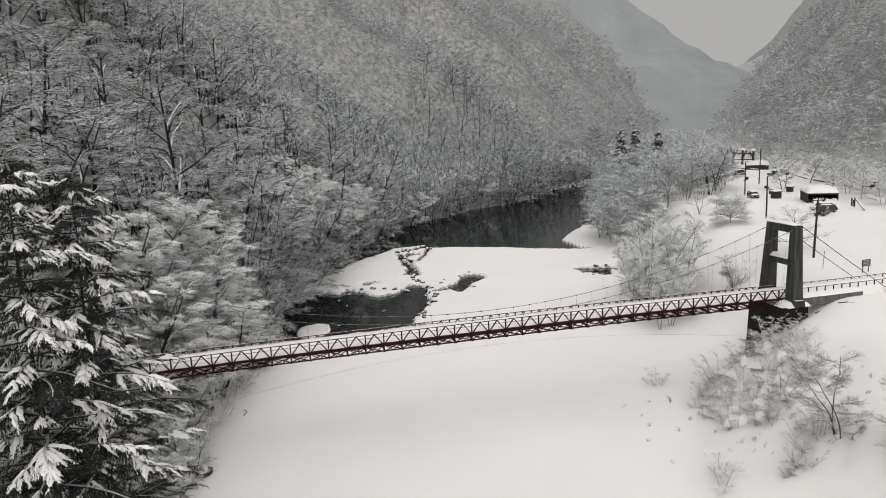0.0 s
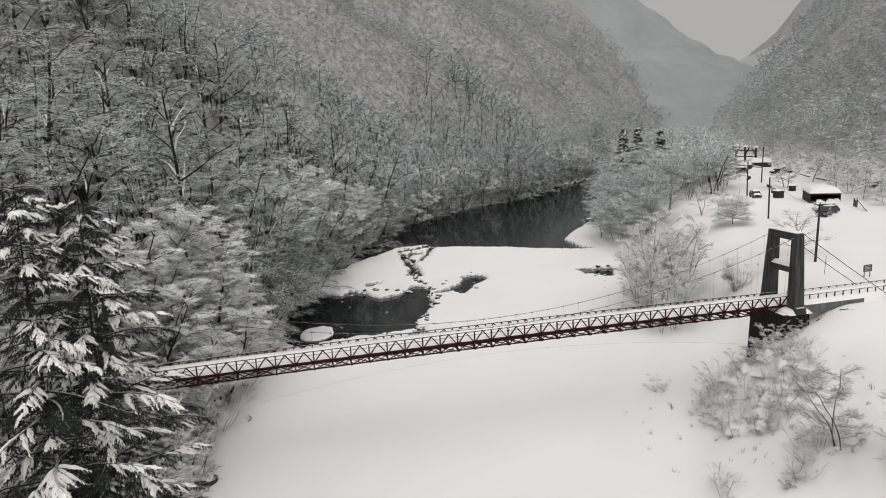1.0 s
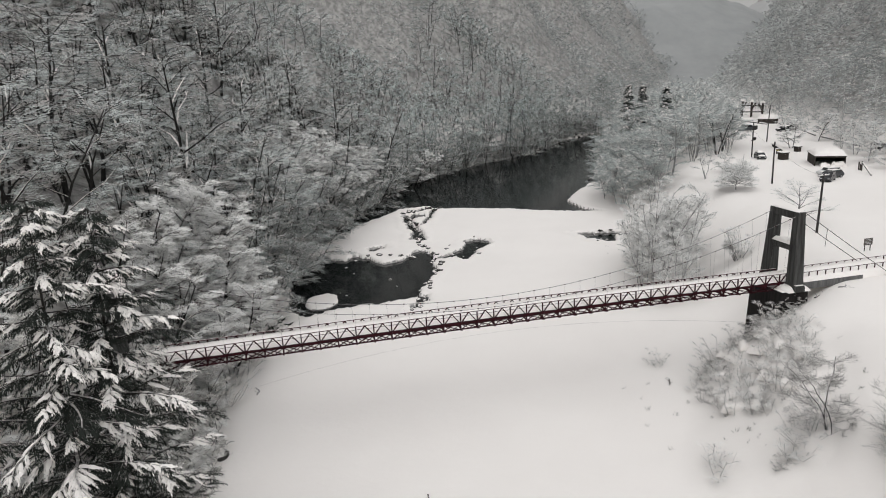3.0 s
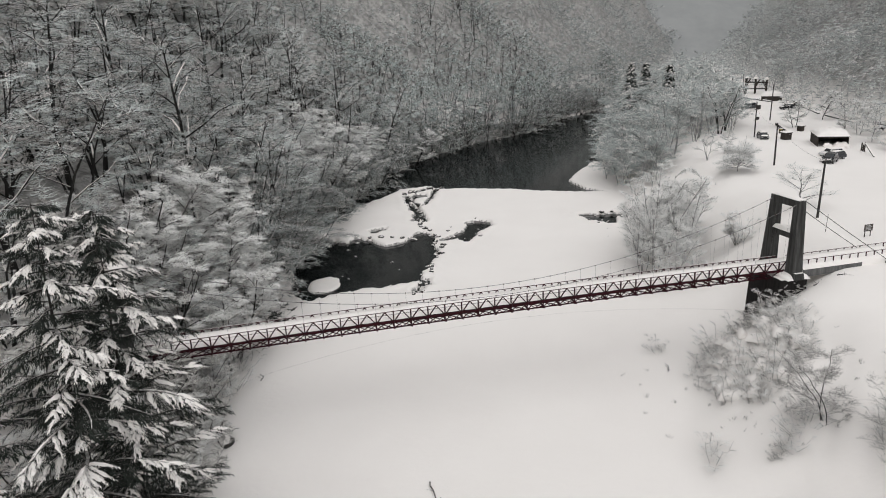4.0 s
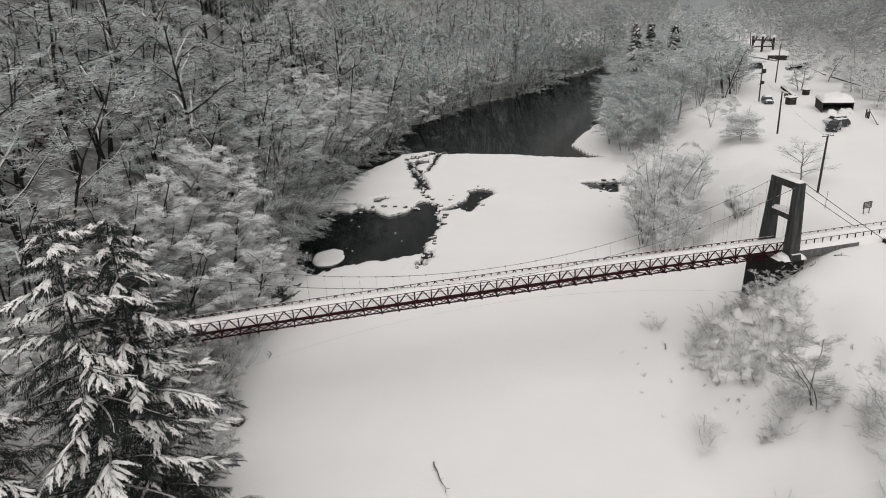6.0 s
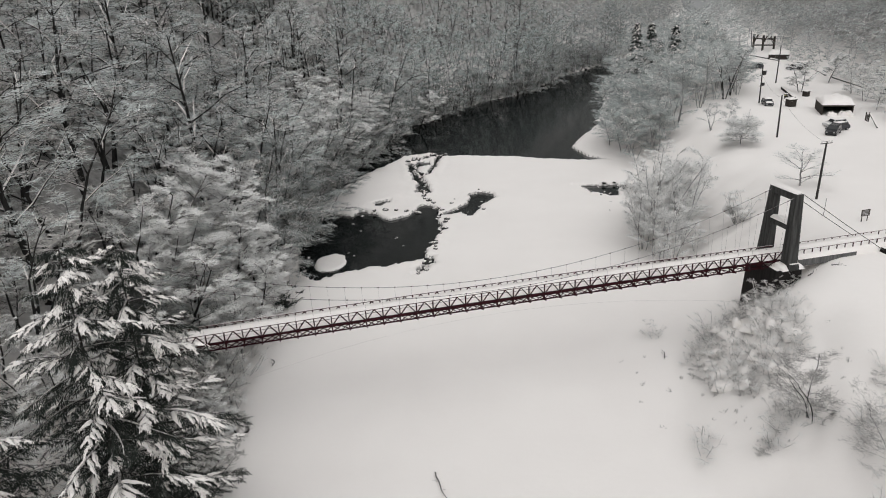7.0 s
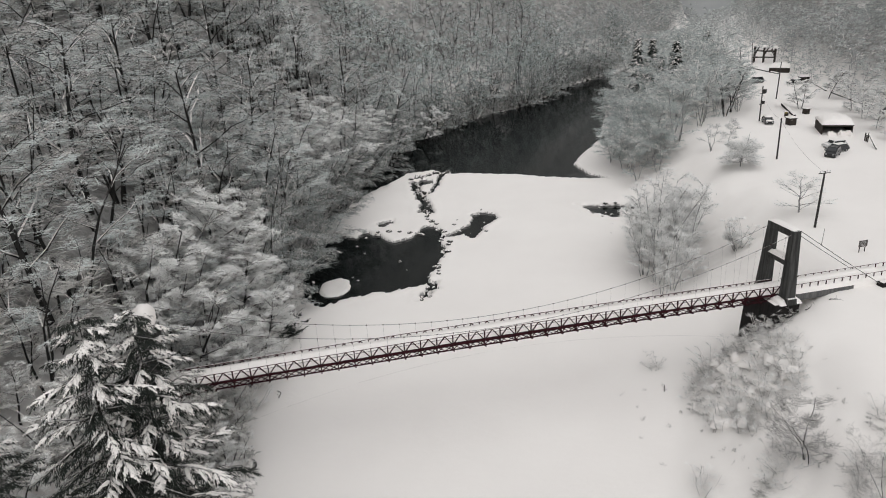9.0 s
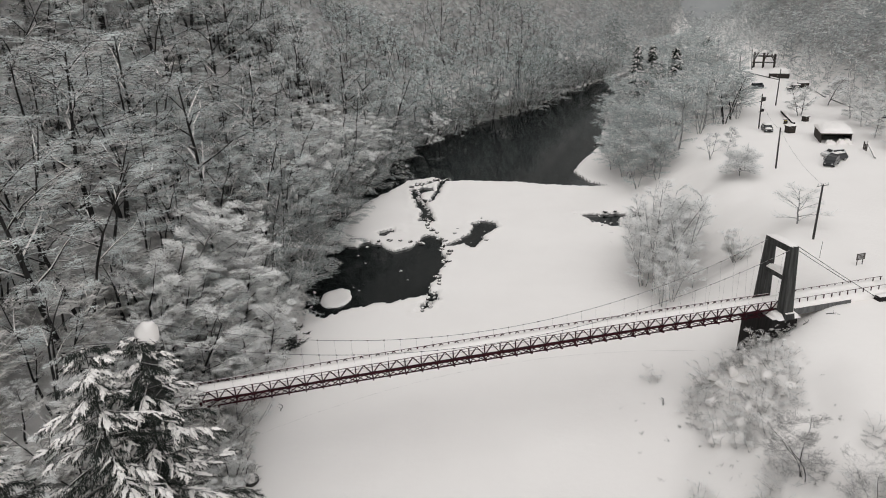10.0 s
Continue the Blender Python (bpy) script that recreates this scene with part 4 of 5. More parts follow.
def parked_car(x, y, z, turn, paint, label, length=4.2, width=1.7, roof=1.5, snow=0.1):
    ob = empty("parked_car", pose(x, y, z, 0, 0, turn))
    tagged(ob, label, "car", "cars parked in the snow")
    belt, c0, c1 = roof * 0.6, -length / 2 + 1.0, length / 2 - 0.25
    part("body", car_body(length, width, 0.5, c0, c1, belt, roof), paint, ob, smooth=False)
    w = width / 2
    part("windscreen", bar((c0 + 0.1, 0, belt + 0.1), (c0 + 0.48, 0, roof - 0.09), width * 0.74, 0.03), M_GLASS, ob, "dark windscreen").location = (-0.04, 0, 0.03)
    part("rear_window", bar((c1 + 0.03, 0, belt + 0.12), (c1 - 0.28, 0, roof - 0.1), width * 0.72, 0.03), M_GLASS, ob, "dark rear window").location = (0.03, 0, 0.03)
    for k in (-1, 1):
        part("side_window", bar((c0 + 0.5, k * w * 0.93, (belt + roof) / 2 + 0.02), (c1 - 0.35, k * w * 0.93, (belt + roof) / 2 + 0.02), 0.03, (roof - belt) * 0.62), M_GLASS, ob, "dark side window")
        part("headlight", bar((-length / 2 - 0.02, k * w * 0.68, belt * 0.7), (-length / 2 + 0.06, k * w * 0.68, belt * 0.7), 0.3, 0.14), M_LAMP, ob, "pale headlight")
        part("mirror", bar((c0 + 0.4, k * (w + 0.12), belt + 0.08), (c0 + 0.52, k * (w + 0.12), belt + 0.08), 0.16, 0.12), paint, ob)
        for xx in (-length / 2 + 0.75, length / 2 - 0.75):
            wheel = part("wheel", tube([(xx, k * (w - 0.2), 0.32), (xx, k * (w + 0.01), 0.32)], 0.32, 14), M_RUBBER, ob)
            part("rim", tube([(xx, k * (w + 0.005), 0.32), (xx, k * (w + 0.025), 0.32)], 0.19, 10), M_RIM, wheel)
    if snow:
        part("roof_snow", snow_lump((c1 - c0) * 0.72, width * 0.78, snow, x), M_SNOW, ob, "snow on the roof", True).location = ((c0 + c1) / 2 + 0.1, 0, roof - 0.01)
        part("bonnet_snow", snow_lump(0.8, width * 0.85, snow * 0.8, y), M_SNOW, ob, "snow on the bonnet", True).location = (c0 - 0.42, 0, belt * 0.93)
    return ob


parked_car(67.4, 121.8, 8.25, 48, M_BLACKCAR, "black off-road car parked in the snow", 4.0, 1.75, 1.7, 0.0)
parked_car(69.6, 124.6, 8.25, 20, M_GREYCAR, "dark grey hatchback parked beside the black car", 4.2, 1.7, 1.5, 0.06)
parked_car(70.8, 127.8, 8.25, 10, M_WHITECAR, "white hatchback with a snowy bonnet", 4.2, 1.7, 1.45, 0.12)
parked_car(68.6, 151.6, 8.2, 80, M_BLACKCAR, "dark car under thick snow beside the pole", 4.0, 1.7, 1.5, 0.45)
parked_car(88.6, 206.6, 8.2, 15, M_GREYCAR, "small grey truck standing by the road", 4.4, 1.8, 1.9, 0.25)
parked_car(97.2, 201.0, 8.3, 5, M_BLACKCAR, "dark car half buried by the slope", 4.2, 1.7, 1.5, 0.35)
parked_car(93.5, 150.0, 9.2, 30, M_BLACKCAR, "dark car below the trees, snow on its roof", 4.2, 1.7, 1.5, 0.4)


# ---- buildings and fixtures along the road ----
def shed(name, x, y, z, turn, length, depth, height, snow, wall, label, open_front=True):
    """A low flat-roofed shed: posts, walls, dark open front, thick snow on the roof."""
    ob = empty(name, pose(x, y, z, 0, 0, turn))
    tagged(ob, label, "shed")
    part("back_wall", bar((-length / 2, depth / 2, height / 2), (length / 2, depth / 2, height / 2), 0.15, height), wall, ob)
    for k in (-1, 1):
        part("side_wall", bar((k * length / 2, -depth / 2, height / 2), (k * length / 2, depth / 2 - 0.08, height / 2), 0.15, height), wall, ob)
    if open_front:
        part("lintel", bar((-length / 2, -depth / 2 + 0.1, height - 0.12), (length / 2, -depth / 2 + 0.1, height - 0.12), 0.14, 0.2), wall, ob)
    else:
        part("front_wall", bar((-length / 2, -depth / 2, height / 2), (length / 2, -depth / 2, height / 2), 0.15, height), wall, ob)
        part("door", bar((-0.45, -depth / 2 - 0.1, height * 0.42), (0.45, -depth / 2 - 0.1, height * 0.42), 0.05, height * 0.8), M_DARKWOOD, ob, "dark door")
    part("roof", bar((-length / 2 - 0.15, 0, height + 0.08), (length / 2 + 0.15, 0, height + 0.08), depth + 0.5, 0.16), M_DARKWOOD, ob)
    part("roof_snow", snow_lump(length + 0.45, depth + 0.7, snow, x, 18, 10), M_SNOW, ob, "deep smooth snow on the roof", True).location = (0, 0, height + 0.15)
    return ob


shed("garage_shed", 77.5, 141.4, 8.2, -17, 5.4, 7.5, 1.9, 1.5, M_DARKWOOD, "low dark garage with deep snow on its roof")
for x, y, l, w, h in ((75.2, 137.4, 1.7, 1.2, 1.0), (77.8, 137.3, 3.0, 1.3, 1.1), (76.4, 136.5, 0.8, 0.7, 0.5), (78.4, 136.2, 0.9, 0.7, 0.5)):
    ob = new("snow_mound", mesh_of("snow_mound", snow_lump(l, w, h, x), M_SNOW))
    ob.matrix_world = pose(x, y, land_at(x, y) - 0.05, 0, 0, x * 7)
    tagged(ob, "rounded heap of snow before the garage", "snow heap", "heaps before the garage")
shed("road_hut", 104.0, 226.0, 8.2, -28, 5.6, 4.5, 1.5, 1.6, M_DARKWOOD, "small dark hut with snowy roof by the road", False)
shed("tool_shed", 72.4, 149.0, 8.1, 10, 1.5, 1.4, 1.6, 0.35, M_DARKWOOD, "small dark tool shed capped with snow", False)
shed("bin_shelter", 80.6, 159.4, 8.1, 20, 1.0, 1.0, 1.3, 0.25, M_DARKWOOD, "dark bin shelter with a snow cap", False)
shed("far_shed", 100.6, 203.0, 8.3, 0, 2.4, 1.8, 1.6, 0.3, M_DARKWOOD, "small dark shed below the wooded slope", False)
shed("roadside_shelter", 86.5, 216.0, 8.2, 15, 3.4, 2.4, 2.0, 0.5, M_DARKWOOD, "brown roadside shelter under snow", False)


def timber_gantry(x, y, z, turn):
    """The braced timber frame by the road head: three pairs of posts, beams, braces and snow hats."""
    ob = empty("timber_gantry", pose(x, y, z, 0, 0, turn) @ Matrix.Scale(0.85, 4))
    tagged(ob, "dark braced timber frame with snow hats at the road head", "timber frame")
    for i, xx in enumerate((-4.2, -0.6, 3.6)):
        h = (6.6, 6.2, 5.8)[i]
        for yy in (-1.2, 1.2):
            part("post", bar((xx, yy, -0.6), (xx, yy, h), 0.42), M_DARKWOOD, ob)
            part("brace", bar((xx, yy, h * 0.45), (xx + (1.5 if i < 2 else -1.5), yy, h - 0.3), 0.26), M_DARKWOOD, ob)
        part("tie_beam", bar((xx, -1.6, h - 0.2), (xx, 1.6, h - 0.2), 0.4), M_DARKWOOD, ob)
        part("snow_hat", snow_lump(1.6, 3.8, 1.0, i * 3), M_SNOW, ob, "thick hat of snow", True).location = (xx, 0, h + 0.05)
    for yy in (-1.2, 1.2):
        part("beam", bar((-4.6, yy, 4.9), (4.0, yy, 4.6), 0.36), M_DARKWOOD, ob)
        part("beam", bar((-4.6, yy, 2.2), (4.0, yy, 2.2), 0.3), M_DARKWOOD, ob)
    return ob


timber_gantry(109.5, 250.0, 8.2, -32)


def garden_wall(a, b, h, mat, label):
    ob = new("low_wall", mesh_of("low_wall", bar((a[0], a[1], land_at(*a) + h / 2 - 0.2), (b[0], b[1], land_at(*b) + h / 2 - 0.2), 0.4, h), mat))
    tagged(ob, label, "wall")
    d = math.hypot(b[0] - a[0], b[1] - a[1])
    lump = part("wall_snow", snow_lump(d, 0.7, 0.3, a[0], 20, 3), M_SNOW, ob, "snow along the wall", True)
    lump.matrix_world = pose((a[0] + b[0]) / 2, (a[1] + b[1]) / 2, (land_at(*a) + land_at(*b)) / 2 + h - 0.22, 0, 0, math.degrees(math.atan2(b[1] - a[1], b[0] - a[0])))
    return ob


garden_wall((99.5, 184.5), (97.4, 163.5), 0.5, M_WALL, "grey stone retaining wall at the foot of the slope")
garden_wall((103.5, 206.0), (99.5, 188.0), 0.5, M_WALL, "grey stone retaining wall under snow by the road")
garden_wall((80.6, 171.5), (76.5, 155.9), 0.9, M_PIER, "low dark wall beside the road")
garden_wall((99.0, 243.0), (101.5, 221.0), 0.5, M_WALL, "low grey roadside wall capped with snow")
shed("ticket_box", 75.4, 158.0, 8.1, 0, 0.4, 0.35, 1.1, 0.12, M_YELLOW, "small faded yellow box beside the wall", False)


def board_sign(x, y):
    z = land_at(x, y)
    ob = empty("notice_board", pose(x, y, z, 0, 0, 15))
    tagged(ob, "small dark notice board on two posts in the snow", "sign")
    for k in (-0.4, 0.4):
        part("post", bar((k, 0, -0.4), (k, 0, 1.5), 0.07), M_DARKWOOD, ob)
    part("board", bar((-0.6, -0.05, 1.1), (0.6, -0.05, 1.1), 0.05, 0.8), M_SIGN, ob)
    for k in range(4):
        part("writing_bar", bar((-0.45, -0.085, 1.35 - k * 0.16), (0.3 + 0.1 * (k % 2), -0.085, 1.35 - k * 0.16), 0.012, 0.05), M_LAMP, ob, "pale line of unreadable writing")
    return ob


board_sign(48.3, 77.6)
for x, y, h in ((45.0, 80.5, 2.2), (52.5, 75.0, 1.6)):
    ob = new("marker_stake", mesh_of("marker_stake", bar((0, 0, -0.3), (0, 0, h), 0.04), M_DARKWOOD))
    ob.matrix_world = pose(x, y, land_at(x, y), 0, 3, 0)
    tagged(ob, "thin snow marker stake", "stake", "marker stakes")


def log_fence(x, y, turn):
    ob = empty("log_fence", pose(x, y, land_at(x, y), 0, 0, turn))
    tagged(ob, "dark log fence with a sloping rail in the snow", "fence")
    for k, h in ((0, 1.6), (0.7, 1.3), (1.4, 1.9)):
        part("post", bar((k, 0, -0.5), (k + 0.1, 0, h), 0.18), M_DARKWOOD, ob)
    part("rail", bar((1.4, 0, 1.7), (7.5, -0.6, 0.2), 0.2), M_DARKWOOD, ob)
    return ob


log_fence(78.6, 131.8, -100)

# ---- power lines between the poles ----
def power_line(a, b, sag):
    pts = [Vector(a).lerp(Vector(b), k / 12) - Vector((0, 0, 4 * sag * (k / 12) * (1 - k / 12))) for k in range(13)]
    ob = new("power_line", mesh_of("power_line", tube(pts, 0.012, 3), M_POLE))
    tagged(ob, "thin dark power line between two poles", "cable", "power lines")


power_line((47.5, 86.4, 15.6), (57.2, 121, 15.4), 0.9)
power_line((57.2, 121, 15.4), (68, 154.4, 14.6), 0.9)
power_line((68, 154.4, 14.6), (82.9, 180, 17.0), 0.8)


# ---- the woods on the valley sides ----
NEAR = [grow_layered(100 + k, (11.5, 13.0, 11.5, 13.5, 10.0, 12.5)[k], stems=(2, 3, 4, 1, 3, 2)[k], limbs=(14, 15, 16, 14, 15, 14)[k], sprays=8, twigs=24, reach=(0.38, 0.33, 0.32, 0.38, 0.42, 0.36)[k],
                     bare=0.17, spray_len=1.3, twig_len=0.7, twig_r=0.024, clear=(0.34, 0.45, 0.4, 0.36, 0.3, 0.42)[k], lean=0.08, r0=0.25, rise=(0, 0.25, 0, 0.2, 0.1, 0.35)[k]) for k in range(6)]
MID = [grow_layered(200 + k, (10.5, 11.5, 12, 10.5)[k], stems=(2, 3, 1, 2)[k], limbs=(10, 12, 10, 10)[k], sprays=6, twigs=11, reach=0.4, spray_len=1.4, twig_len=0.85, twig_r=0.045, clear=0.28, r0=0.15, segs=(3, 2), bare=0.08, rise=0.15) for k in range(4)]
FAR = [grow_layered(300 + k, (9.5, 10.5, 10, 11)[k], stems=1 + k % 2, limbs=(8, 9, 8, 8)[k], sprays=3, twigs=10, reach=0.38, spray_len=1.5, twig_len=1.0, twig_r=0.072, clear=0.24, r0=0.1, segs=(2, 1), rise=0.3, lift=0.08, bare=0.06) for k in range(4)]
LOW = [grow_layered(320 + k, 9, stems=2, limbs=8, sprays=3, twigs=5, reach=0.36, spray_len=1.6, twig_len=1.1, twig_r=0.1, clear=0.15, r0=0.1, segs=(2, 1), rise=0.35, lift=0.1, bare=0.05) for k in range(3)]
near_trees = [tree_thing("bare_tree", w, f, M_TWIG, "leafless broadleaf tree with snow along its branches on the slope", "tree", "trees on the near slope") for w, f in NEAR]


PALE = [grow_layered(360 + k, (8.5, 9.5, 8.0)[k], stems=(2, 1, 3)[k], limbs=16, sprays=9, twigs=42, reach=0.4, spray_len=1.0, twig_len=0.55, twig_r=0.028, clear=0.34, lean=0.2, r0=0.26, rise=0.25, lift=0.1, bare=0.04) for k in range(3)]
pale_trees = [tree_thing("bank_tree", w, f, M_HOAR, "pale snow-laden leafless tree on the bank beside the bridge", "tree", "pale trees beside the bridge") for w, f in PALE]

def thick(x, y):
    """How closely the trees stand: it drifts over the slope and leaves small clearings."""
    return float(fbm(np.array([x * 0.07]), np.array([y * 0.07]), 91, 2)[0])


rng = random.Random(7)
spots = scatter(11, 30000, -130, 10, 20, 180, 4.4, lambda x, y: 1.0 < left_depth(x, y) < 95 and thick(x, y) > 0.3 and in_sight(x, y) and math.hypot(x, y) > 54
                and not (abs(y - 53 - (x + 27) * 0.23) < 4 and x > -34) and not (-31 < x < -21 and 36 < y < 53) and not (x > -32.5 and 55 < y < 92))
spots.sort(key=lambda p: math.hypot(p[0], p[1]))
near_spots, rest = spots[:250], spots[250:]
for k, (x, y) in enumerate(near_spots):
    m = pose(x, y, land_at(x, y) - 0.1, rng.uniform(-4, 4), rng.uniform(-4, 4), rng.uniform(0, 360)) @ Matrix.Scale(rng.choice((0.7, 0.9, 1.0, 1.2, 1.35, 1.5)) * rng.uniform(0.92, 1.08), 4)
    if k < len(near_trees):
        near_trees[k].matrix_world = m
    else:
        ob = copy_thing(near_trees[rng.randrange(6)], m)
        ob.matrix_world = m
for x, y in scatter(16, 900, -46, -20, 21, 56, 2.6, lambda x, y: left_depth(x, y) > 0.5 and in_sight(x, y, 0.1) and math.hypot(x + 18, y - 31.5) > 3 and abs(y - 53 - (x + 27) * 0.23) > 2.5):
    m = pose(x, y, land_at(x, y) - 0.1, rng.uniform(-8, 8), rng.uniform(-8, 8), rng.uniform(0, 360)) @ Matrix.Scale(rng.uniform(0.36, 0.58), 4)
    ob = copy_thing(pale_trees[rng.randrange(3)] if x > -38 else near_trees[rng.randrange(6)], m)
    ob.matrix_world = m
    tagged(ob, "small snow-laden leafless tree among the firs", group="young trees below the firs")
mid_wood = joined("forest", MID, rest, rng, [M_BARK, M_TWIG_MID])
tagged(mid_wood, "dense leafless snow-dusted woodland on the mountain side", "woods", kind="stuff")
spots = scatter(12, 60000, -200, 160, 150, 440, 4.5, lambda x, y: 1.0 < left_depth(x, y) < (230 if y < 400 else 120) and in_sight(x, y) and y > 180 and thick(x, y) > 0.2)
bank_more = scatter(15, 6000, -40, 120, 172, 340, 3.1, lambda x, y: -0.3 < left_depth(x, y) < 13)
near_bank = [p for p in spots if left_depth(*p) < 45 and p[1] < 290]
ob = joined("forest", MID, bank_more, rng, [M_BARK, M_TWIG_MID], 0.6, 1.0)
tagged(ob, "low snowy trees overhanging the river bank", "woods", kind="stuff")
far_left = [p for p in spots if not (left_depth(*p) < 45 and p[1] < 290)]
ob = joined("forest", MID, near_bank, rng, [M_BARK, M_TWIG_MID])
tagged(ob, "snowy leafless trees leaning out along the river bank", "woods", kind="stuff")
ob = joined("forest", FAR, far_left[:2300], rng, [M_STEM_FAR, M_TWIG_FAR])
tagged(ob, "distant snowy woodland on the steep valley side, paled with painted haze", "woods", kind="stuff")
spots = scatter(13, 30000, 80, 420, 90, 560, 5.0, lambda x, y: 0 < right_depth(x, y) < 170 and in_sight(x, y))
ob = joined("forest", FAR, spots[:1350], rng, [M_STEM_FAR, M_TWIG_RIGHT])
tagged(ob, "snowy leafless woodland on the slope above the road, paled with painted haze", "woods", kind="stuff")
foot_spots = scatter(17, 8000, 84, 220, 90, 400, 3.1, lambda x, y: -2.5 < right_depth(x, y) < 34 and in_sight(x, y))
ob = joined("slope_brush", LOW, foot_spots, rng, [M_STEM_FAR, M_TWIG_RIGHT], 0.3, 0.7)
tagged(ob, "snowy undergrowth at the foot of the wooded slope, haze painted into its colour", "brush", kind="stuff")
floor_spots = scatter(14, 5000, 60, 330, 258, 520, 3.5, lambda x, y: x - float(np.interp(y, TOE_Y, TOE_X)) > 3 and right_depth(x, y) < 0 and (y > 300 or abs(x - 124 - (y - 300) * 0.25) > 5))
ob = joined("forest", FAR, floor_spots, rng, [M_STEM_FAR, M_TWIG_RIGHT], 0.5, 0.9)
tagged(ob, "snowy trees on the valley floor beyond the road head, painted pale with haze", "woods", kind="stuff")
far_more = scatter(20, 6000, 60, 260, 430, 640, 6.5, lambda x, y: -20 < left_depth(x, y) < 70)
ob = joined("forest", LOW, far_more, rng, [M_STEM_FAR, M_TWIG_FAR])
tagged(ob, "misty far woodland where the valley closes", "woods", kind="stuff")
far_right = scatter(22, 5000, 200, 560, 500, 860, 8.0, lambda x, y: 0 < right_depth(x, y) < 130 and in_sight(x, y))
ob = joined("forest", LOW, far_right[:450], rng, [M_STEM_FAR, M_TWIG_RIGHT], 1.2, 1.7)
tagged(ob, "snowy woodland far up the valley, mist painted into its pale colour", "woods", kind="stuff")

# trees that lean out over the water along the left bank
BANK = [grow_layered(350 + k, (9.5, 8.5, 10.0)[k], stems=(3, 2, 3)[k], limbs=17, sprays=8, twigs=22, reach=0.46, spray_len=1.2, twig_len=0.65, twig_r=0.023, clear=0.15, lean=0.3, r0=0.15, droop=0.14, bare=0.12) for k in range(3)]
bank_trees = [tree_thing("bank_tree", w, f, M_TWIG_DARK, "snowy leafless tree leaning out over the water", "tree", "trees on the left river bank") for w, f in BANK]
for ob, x, y, s in zip(pale_trees, (-24.5, -26.5, -25.5), (66.0, 74.0, 60.5), (0.95, 1.1, 0.8)):
    ob.matrix_world = pose(x, y, land_at(x, y) - 0.2, 0, 0, x * 40) @ Matrix.Scale(s, 4)
for x, y, s in ((-31.5, 70.0, 1.3), (-28.5, 77.0, 1.35), (-23.5, 68.5, 1.0), (-27.5, 61.5, 1.15), (-31.5, 62.5, 1.2), (-26.5, 73.5, 1.1), (-29.0, 66.0, 1.1)):
    m = pose(x, y, land_at(x, y) - 0.2, 0, 8, 0) @ pose(0, 0, 0, 0, 0, rng.uniform(0, 360)) @ Matrix.Scale(s, 4)
    ob = copy_thing(pale_trees[rng.randrange(3)], m)
    ob.matrix_world = m
bank_spots = scatter(19, 900, -31, -21.0, 38, 88, 2.2, lambda x, y: left_depth(x, y) > 0.2 and math.hypot(x + 18, y - 31.5) > 4 and not (y > 73 and x > -25))
for x, y in bank_spots:
    m = pose(x, y, land_at(x, y) - 0.2, 0, rng.uniform(0, 14), 0) @ pose(0, 0, 0, 0, 0, rng.uniform(0, 360)) @ Matrix.Scale(rng.uniform(0.34, 0.62) * (1 if y < 62 else 1.45), 4)
    ob = copy_thing(pale_trees[rng.randrange(3)], m)
    ob.matrix_world = m
    tagged(ob, "small snow-laden tree on the bank by the bridge end", group="small trees below the bridge end")
for x, y, s in ((-27.0, 96.0, 1.35), (-29.5, 104.0, 1.5), (-27.0, 112.0, 1.45), (-28.0, 121.0, 1.6), (-26.5, 129.0, 1.5), (-24.5, 137.0, 1.45), (-23.0, 145.0, 1.4), (-20.5, 153.0, 1.35), (-33.0, 117.0, 1.5), (-32.0, 131.0, 1.5), (-29.5, 142.0, 1.45), (-27.0, 151.0, 1.4), (-18.5, 162.0, 1.4), (-15.0, 172.0, 1.35), (-10.0, 183.0, 1.35)):
    m = pose(x, y, land_at(x, y) - 0.2, 0, rng.uniform(2, 10), 0) @ pose(0, 0, 0, 0, 0, rng.uniform(0, 360)) @ Matrix.Scale(s, 4)
    ob = copy_thing((bank_trees if y < 120 else pale_trees)[rng.randrange(3)], m)
    ob.matrix_world = m
    tagged(ob, "broad snow-laden crown leaning out over the river bend", group="broad trees at the river bend")
k = 0
for y in np.arange(58, 300, 2.8):
    x = float(np.interp(y, LEFT_Y, LEFT_X)) - rng.uniform(-0.3, 3.0) - (3.5 if y < 84 else 0)
    s = rng.uniform(0.8, 1.35)
    if abs(y - 53 - (x + 27) * 0.23) < 5:
        continue
    m = pose(x, y, land_at(x, y) - 0.2, 0, rng.uniform(4, 20) if y > 84 else 0, 0) @ pose(0, 0, 0, 0, 0, rng.uniform(0, 360)) @ Matrix.Scale(s, 4)
    ob = bank_trees[k] if k < 3 else copy_thing(bank_trees[k % 3] if y > 82 else pale_trees[k % 3], m)
    ob.matrix_world = m
    k += 1

fringe = scatter(18, 5000, -30, 110, 108, 335, 1.9, lambda x, y: -0.6 < left_depth(x, y) < 2.2)
ob = joined("bank_brush", LOW, fringe, rng, [M_BARK, M_SHRUB], 0.25, 0.5)
tagged(ob, "dark brush hanging over the waterline", "brush", kind="stuff")


# ---- single trees and shrubs on the terrace and the banks ----


def plant(name, bags, x, y, turn, mat, label, category="tree", group="", scale=1.0, sink=0.1, bark=None):
    ob = tree_thing(name, bags[0], bags[1], mat, label, category, group, bark)
    ob.matrix_world = pose(x, y, land_at(x, y) - sink, 0, 0, turn) @ Matrix.Scale(scale, 4)
    return ob


